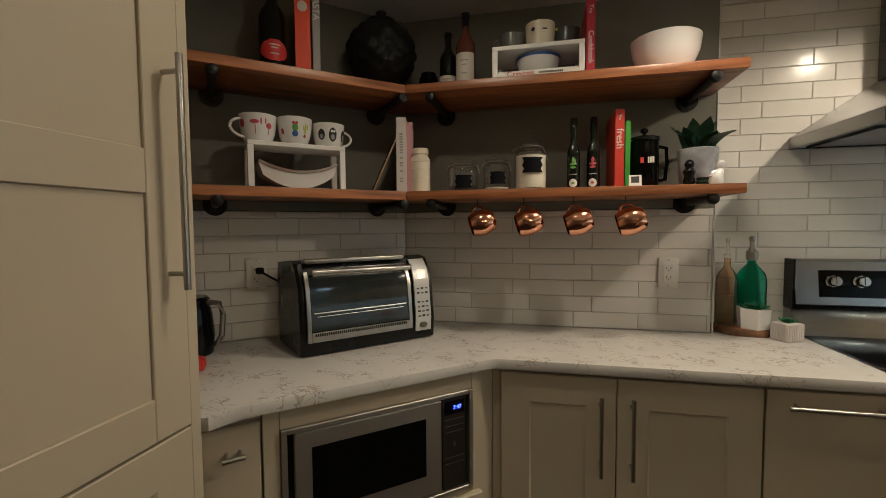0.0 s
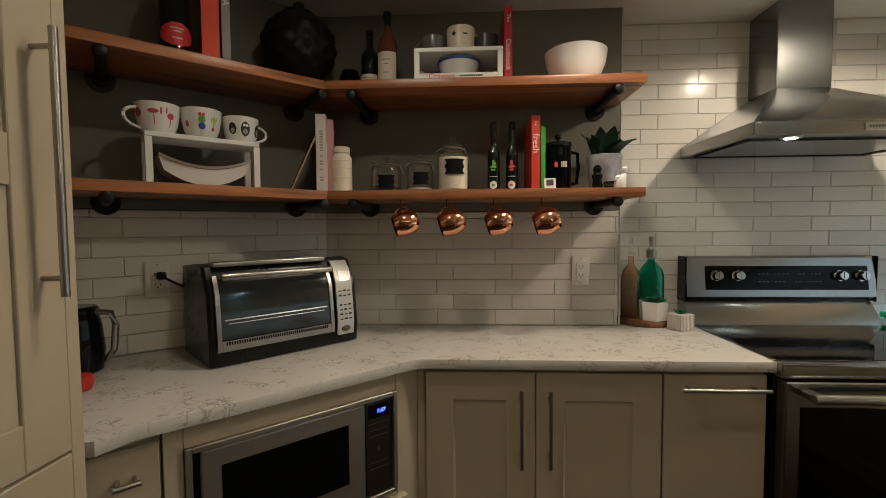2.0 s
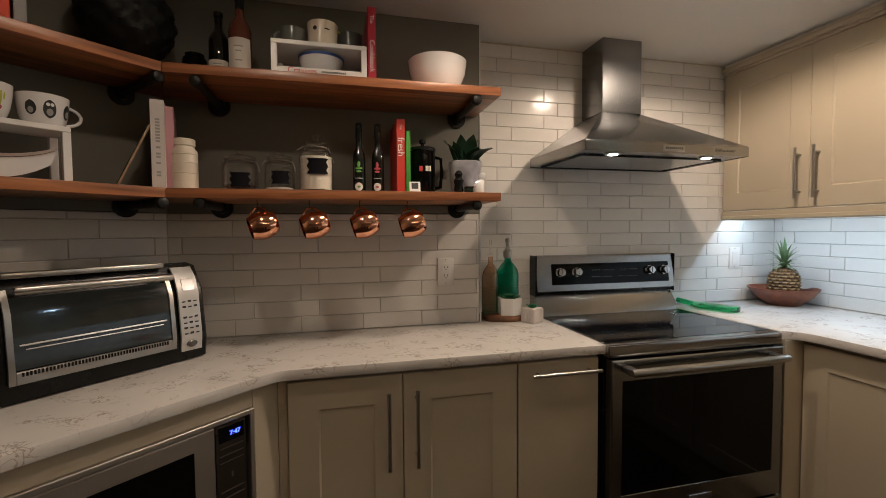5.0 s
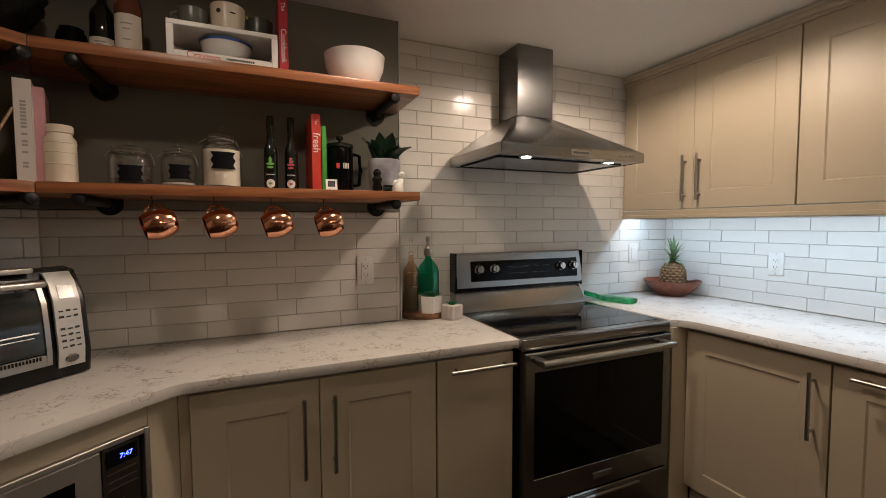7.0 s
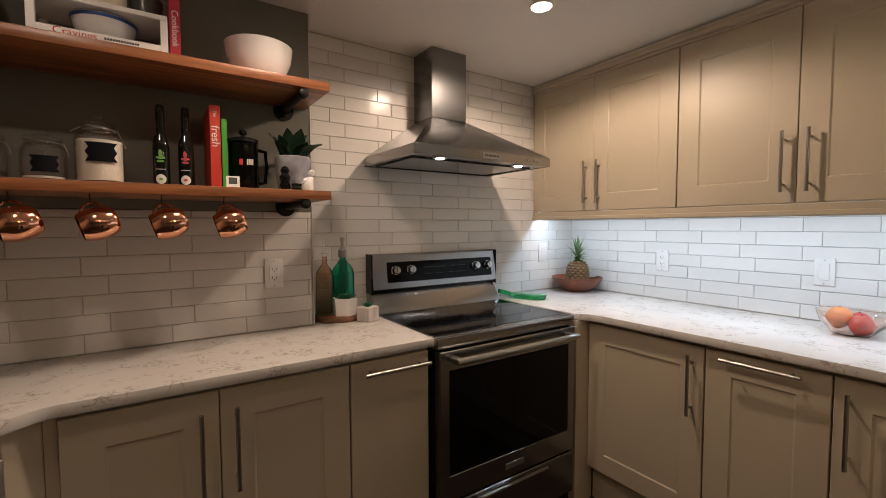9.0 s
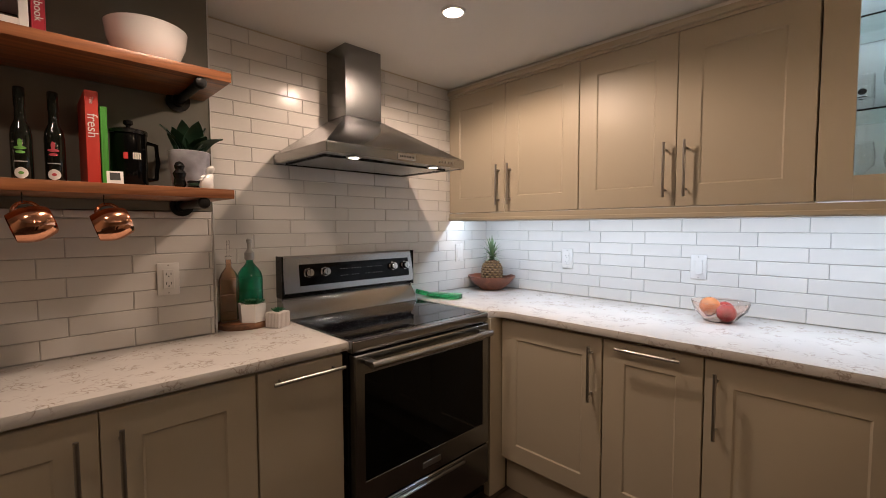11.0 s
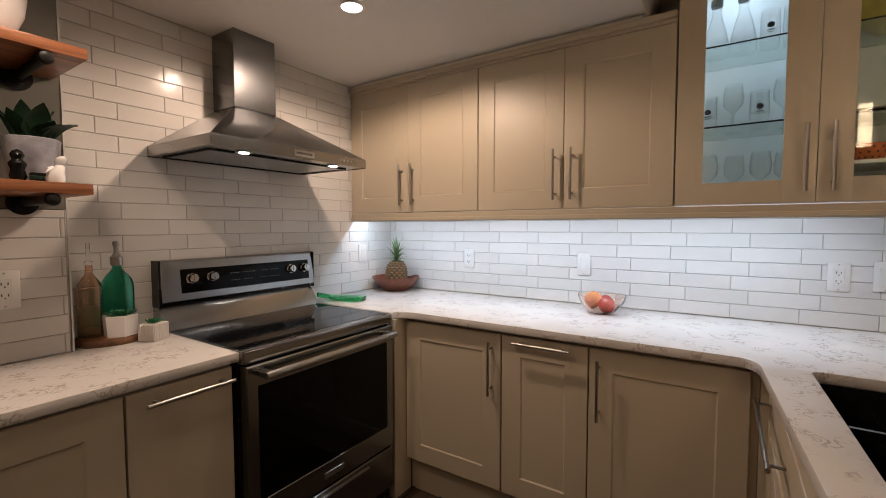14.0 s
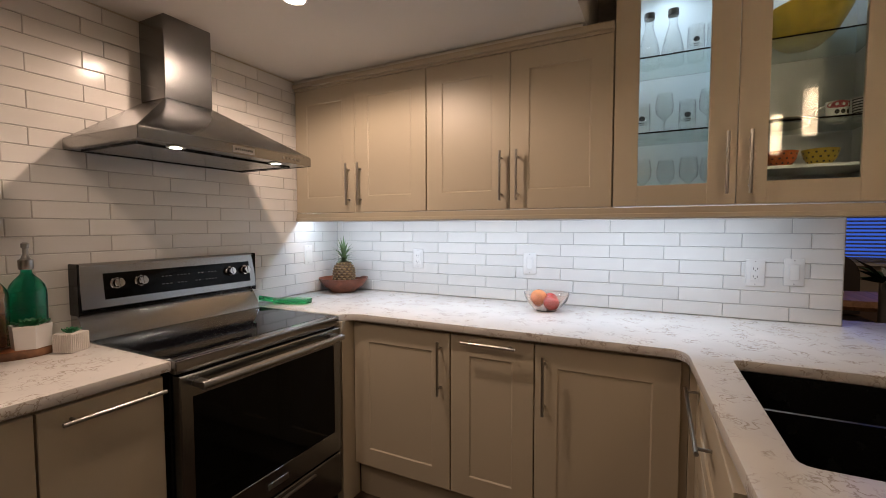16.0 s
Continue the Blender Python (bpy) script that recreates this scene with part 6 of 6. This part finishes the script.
# ---- dining room seen past the wall end ----
win = tagged(new("window_1"), "window with closed white blinds at dusk", "window", "", "structure")
bm = B()
for y0, y1, z0, z1 in ((WY0, WY0 + 0.05, WZ0, WZ1), (WY1 - 0.05, WY1, WZ0, WZ1), (WY0 + 0.05, WY1 - 0.05, WZ1 - 0.05, WZ1), (WY0 + 0.05, WY1 - 0.05, WZ0, WZ0 + 0.05)):
    bx(bm, WX + 0.04, WX + 0.10, y0, y1, z0, z1, 0.003)
part("window_frame", bm, M_WHITE, win)
bm = B()
bx(bm, WX + 0.065, WX + 0.07, WY0 + 0.05, WY1 - 0.05, WZ0 + 0.05, WZ1 - 0.05)
pn = part("pane", bm, M_GLASS, win)
pn.visible_shadow = False
bm = B()
bx(bm, WX - 0.06, WX + 0.04, WY0 - 0.05, WY1 + 0.05, WZ0 - 0.03, WZ0 - 0.001, 0.004)
part("window_sill", bm, M_WHITE, win)
bl = thing("window_blind", pose(WX - 0.02, 0, 0), "white slatted blind, half-open slats tinted by the blue dusk light", "blind")
bm = B()
bx(bm, -0.025, 0.025, WY0 + 0.02, WY1 - 0.02, WZ1 - 0.06, WZ1 - 0.005, 0.003)
part("head_rail", bm, M_WHITE, bl)
bm0 = B()
rings(bm0, [[(-0.016, y, -0.007), (0.016, y, 0.007), (0.017, y, 0.0055), (-0.015, y, -0.0085)] for y in (WY0 + 0.03, WY1 - 0.03)])
# blue dusk light is put into the colour of the white slats
slat_mesh = finish("slat", bm0, material("blind_slat_dusk_tint", (0.30, 0.33, 0.45), 0.5))
z = WZ1 - 0.085
while z > WZ0 + 0.02:
    sl = new("slat", slat_mesh)
    sl.parent = bl
    sl.matrix_basis = pose(0, 0, z)
    z -= 0.038
M_OAK = wood("live_edge_wood", (0.30, 0.15, 0.07), (0.52, 0.30, 0.16), 0.45)
tb = thing("dining_table", pose(3.70, -3.55, 0), "thick pale wood dining table", "table")
bm = B()
loops = []
for i in range(25):
    y = -0.85 + 1.9 * i / 24
    w = 0.012 * math.sin(i * 1.7) + 0.008 * math.sin(i * 0.6)
    loops.append([(-0.35 + w, y, 0.775), (-0.36 + w, y, 0.73), (-0.34 + w, y, 0.70), (0.26, y, 0.70), (0.26, y, 0.775)])
rings(bm, loops)
part("tabletop", bm, M_OAK, tb)
for x in (-0.22, 0.18):
    for y in (-0.7, 0.9):
        bm = B()
        bx(bm, x - 0.03, x + 0.03, y - 0.03, y + 0.03, 0, 0.699, 0.004)
        part("leg", bm, M_BLACK, tb)


def dining_chair(m):
    ch = thing("dining_chair", m, "dark brown dining chair with a rounded back", "chair", "dining chairs")
    M = material("brown_leather", (0.030, 0.018, 0.012), 0.45, vary=0.2, scale=8, bump=0.2)
    bm = B()
    bx(bm, -0.22, 0.22, -0.22, 0.22, 0.42, 0.48, 0.02, 3)
    part("seat", bm, M, ch)
    bm = B()
    out = [(-0.20, 0.0), (0.20, 0.0)] + [(0.21 * math.cos(radians(a)), 0.36 + 0.20 * math.sin(radians(a))) for a in range(0, 181, 15)]
    rings(bm, [[(x, y + 0.06 * (z / 0.5), 0.50 + z) for x, z in out] for y in (0.17, 0.21)])
    part("backrest", bm, M, ch)
    for x in (-0.19, 0.19):
        for y in (-0.19, 0.19):
            bm = B()
            lathe(bm, [(0.012, 0.0), (0.018, 0.419)], 10, x, y)
            part("leg", bm, M_BLACK, ch)
    return ch


dining_chair(pose(4.30, -3.44, 0, 0, 0, -84))
pt = thing("potted_plant", pose(3.05, -3.315, 0), "leafy green plant in a tall pale grey planter", "plant")
bm = B()
lathe(bm, [(0.050, 0.0), (0.055, 0.01), (0.062, 0.95), (0.053, 0.96), (0.050, 0.92)], 24)
part("pot", bm, material("grey_planter", (0.34, 0.33, 0.31), 0.6, vary=0.2), pt)
bm = B()
random.seed(7)
for i in range(26):
    a, el, ln = random.uniform(0, 6.283), random.uniform(0.3, 1.2), random.uniform(0.14, 0.30)
    c = Vector((0, 0, 0.93))
    d = Vector((math.cos(a) * math.cos(el), math.sin(a) * math.cos(el), math.sin(el)))
    s = d.cross(Vector((0, 0, 1))).normalized() * 0.028
    mid = c + d * ln * 0.55
    tip = c + d * ln + Vector((0, 0, -0.05))
    vs = [bm.verts.new(p) for p in (c, mid + s, tip, mid - s)]
    bm.faces.new(vs)
part("foliage", bm, M_LEAF, pt)
bm = B()
bx(bm, 4.55, 4.98, -4.0, -3.0, 0.0, 0.62, 0.02)
solid("storage_box", bm, material("brown_cloth", (0.16, 0.10, 0.07), 0.8), Matrix(), "low brown box under the window", "box")

# corner post between the slanted and straight cabinets
bm = B()
q0, q1 = slant(0.021, -0.031, VF), slant(0.021, -0.075, VF)
prism(bm, [q0, (-1.0405, FY - 0.001), (-1.0405, FY + 0.05), q1], 0.165, UND - 0.001)
solid("corner_post", bm, M_CAB, Matrix(), "greige corner post between two cabinets", "panel")

# ---- floor boards ----
bm0 = B()
bx(bm0, 0, 1.198, 0, 0.138, 0, 0.004, 0.0012)
pl_mesh = finish("plank", bm0, material("dark_plank", (0.040, 0.026, 0.019), 0.30, vary=0.35, scale=14, stretch=(0.08, 1, 1), random_v=0.25, bump=0.2))
for j in range(21):
    for i in range(3):
        if -1.75 + 1.2 * i - 0.4 * (j % 3) + 1.2 > 1.55:
            continue
        pk = new("plank", pl_mesh)
        pk.parent = floor
        pk.matrix_basis = pose(-1.75 + 1.2 * i - 0.4 * (j % 3), -2.9 + 0.14 * j, 0.0)

# ---- wall tiles ----
ROW, LEN, GAP = 0.0624, 0.2385, 0.0023
tile_cache = {}


def tile_mesh(w, h):
    key = (round(w, 3), round(h, 3))
    if key not in tile_cache:
        bm = B()
        w_, h_ = w / 2, h / 2

        def ring(i, y):
            return [(-w_ + i, y, -h_ + i), (w_ - i, y, -h_ + i), (w_ - i, y, h_ - i), (-w_ + i, y, h_ - i)]
        rings(bm, [ring(0, 0.0), ring(0, -0.0045), ring(0.0009, -0.0058), ring(0.0022, -0.0064)], cap0=False)
        tile_cache[key] = finish("tile", bm, M_TILE, 4)
    return tile_cache[key]


def tile_wall(wall, place, length, z0, z1, starts, row0=0.0):
    """place(s, z) is the pose of a tile's centre; starts are the joints of the odd and even courses."""
    k = 0
    z = z0 + row0
    while z < z1 - 0.012:
        top = min(z + ROW, z1)
        s = starts[k % 2]
        while s > 0:
            s -= LEN
        while s < length:
            a, b = max(s, 0.0), min(s + LEN, length)
            if b - a > 0.012:
                ob = new("tile", tile_mesh(b - a - GAP, top - z - GAP))
                ob.parent = wall
                jit = random.uniform(-0.05, 0.05)
                ob.matrix_basis = place((a + b) / 2, (z + top) / 2) @ pose(0, 0, 0, jit * 0.6, 0, jit)
            s += LEN
        z += ROW
        k += 1


random.seed(12)
tile_wall(wall_north, lambda s, z: pose(-0.298 + s, 0, z), 1.785, TOP + 0.001, CEIL - 0.004, (0.135, 0.207))
tile_wall(wall_shelf, lambda s, z: pose(CW[0] + s, CW[1], z), 1.183, TOP + 0.001, 1.378, (0.2165, 0.046))
tile_wall(wall_slant, lambda s, z: at_slant(s - 1.06, 0, z), 1.056, TOP + 0.001, 1.378, (0.14, 0.06))
tile_wall(wall_east, lambda s, z: pose(1.489, -0.008 - s, z, 0, 0, -90), 2.602, TOP + 0.001, 1.400, (0.0465, 0.1115))
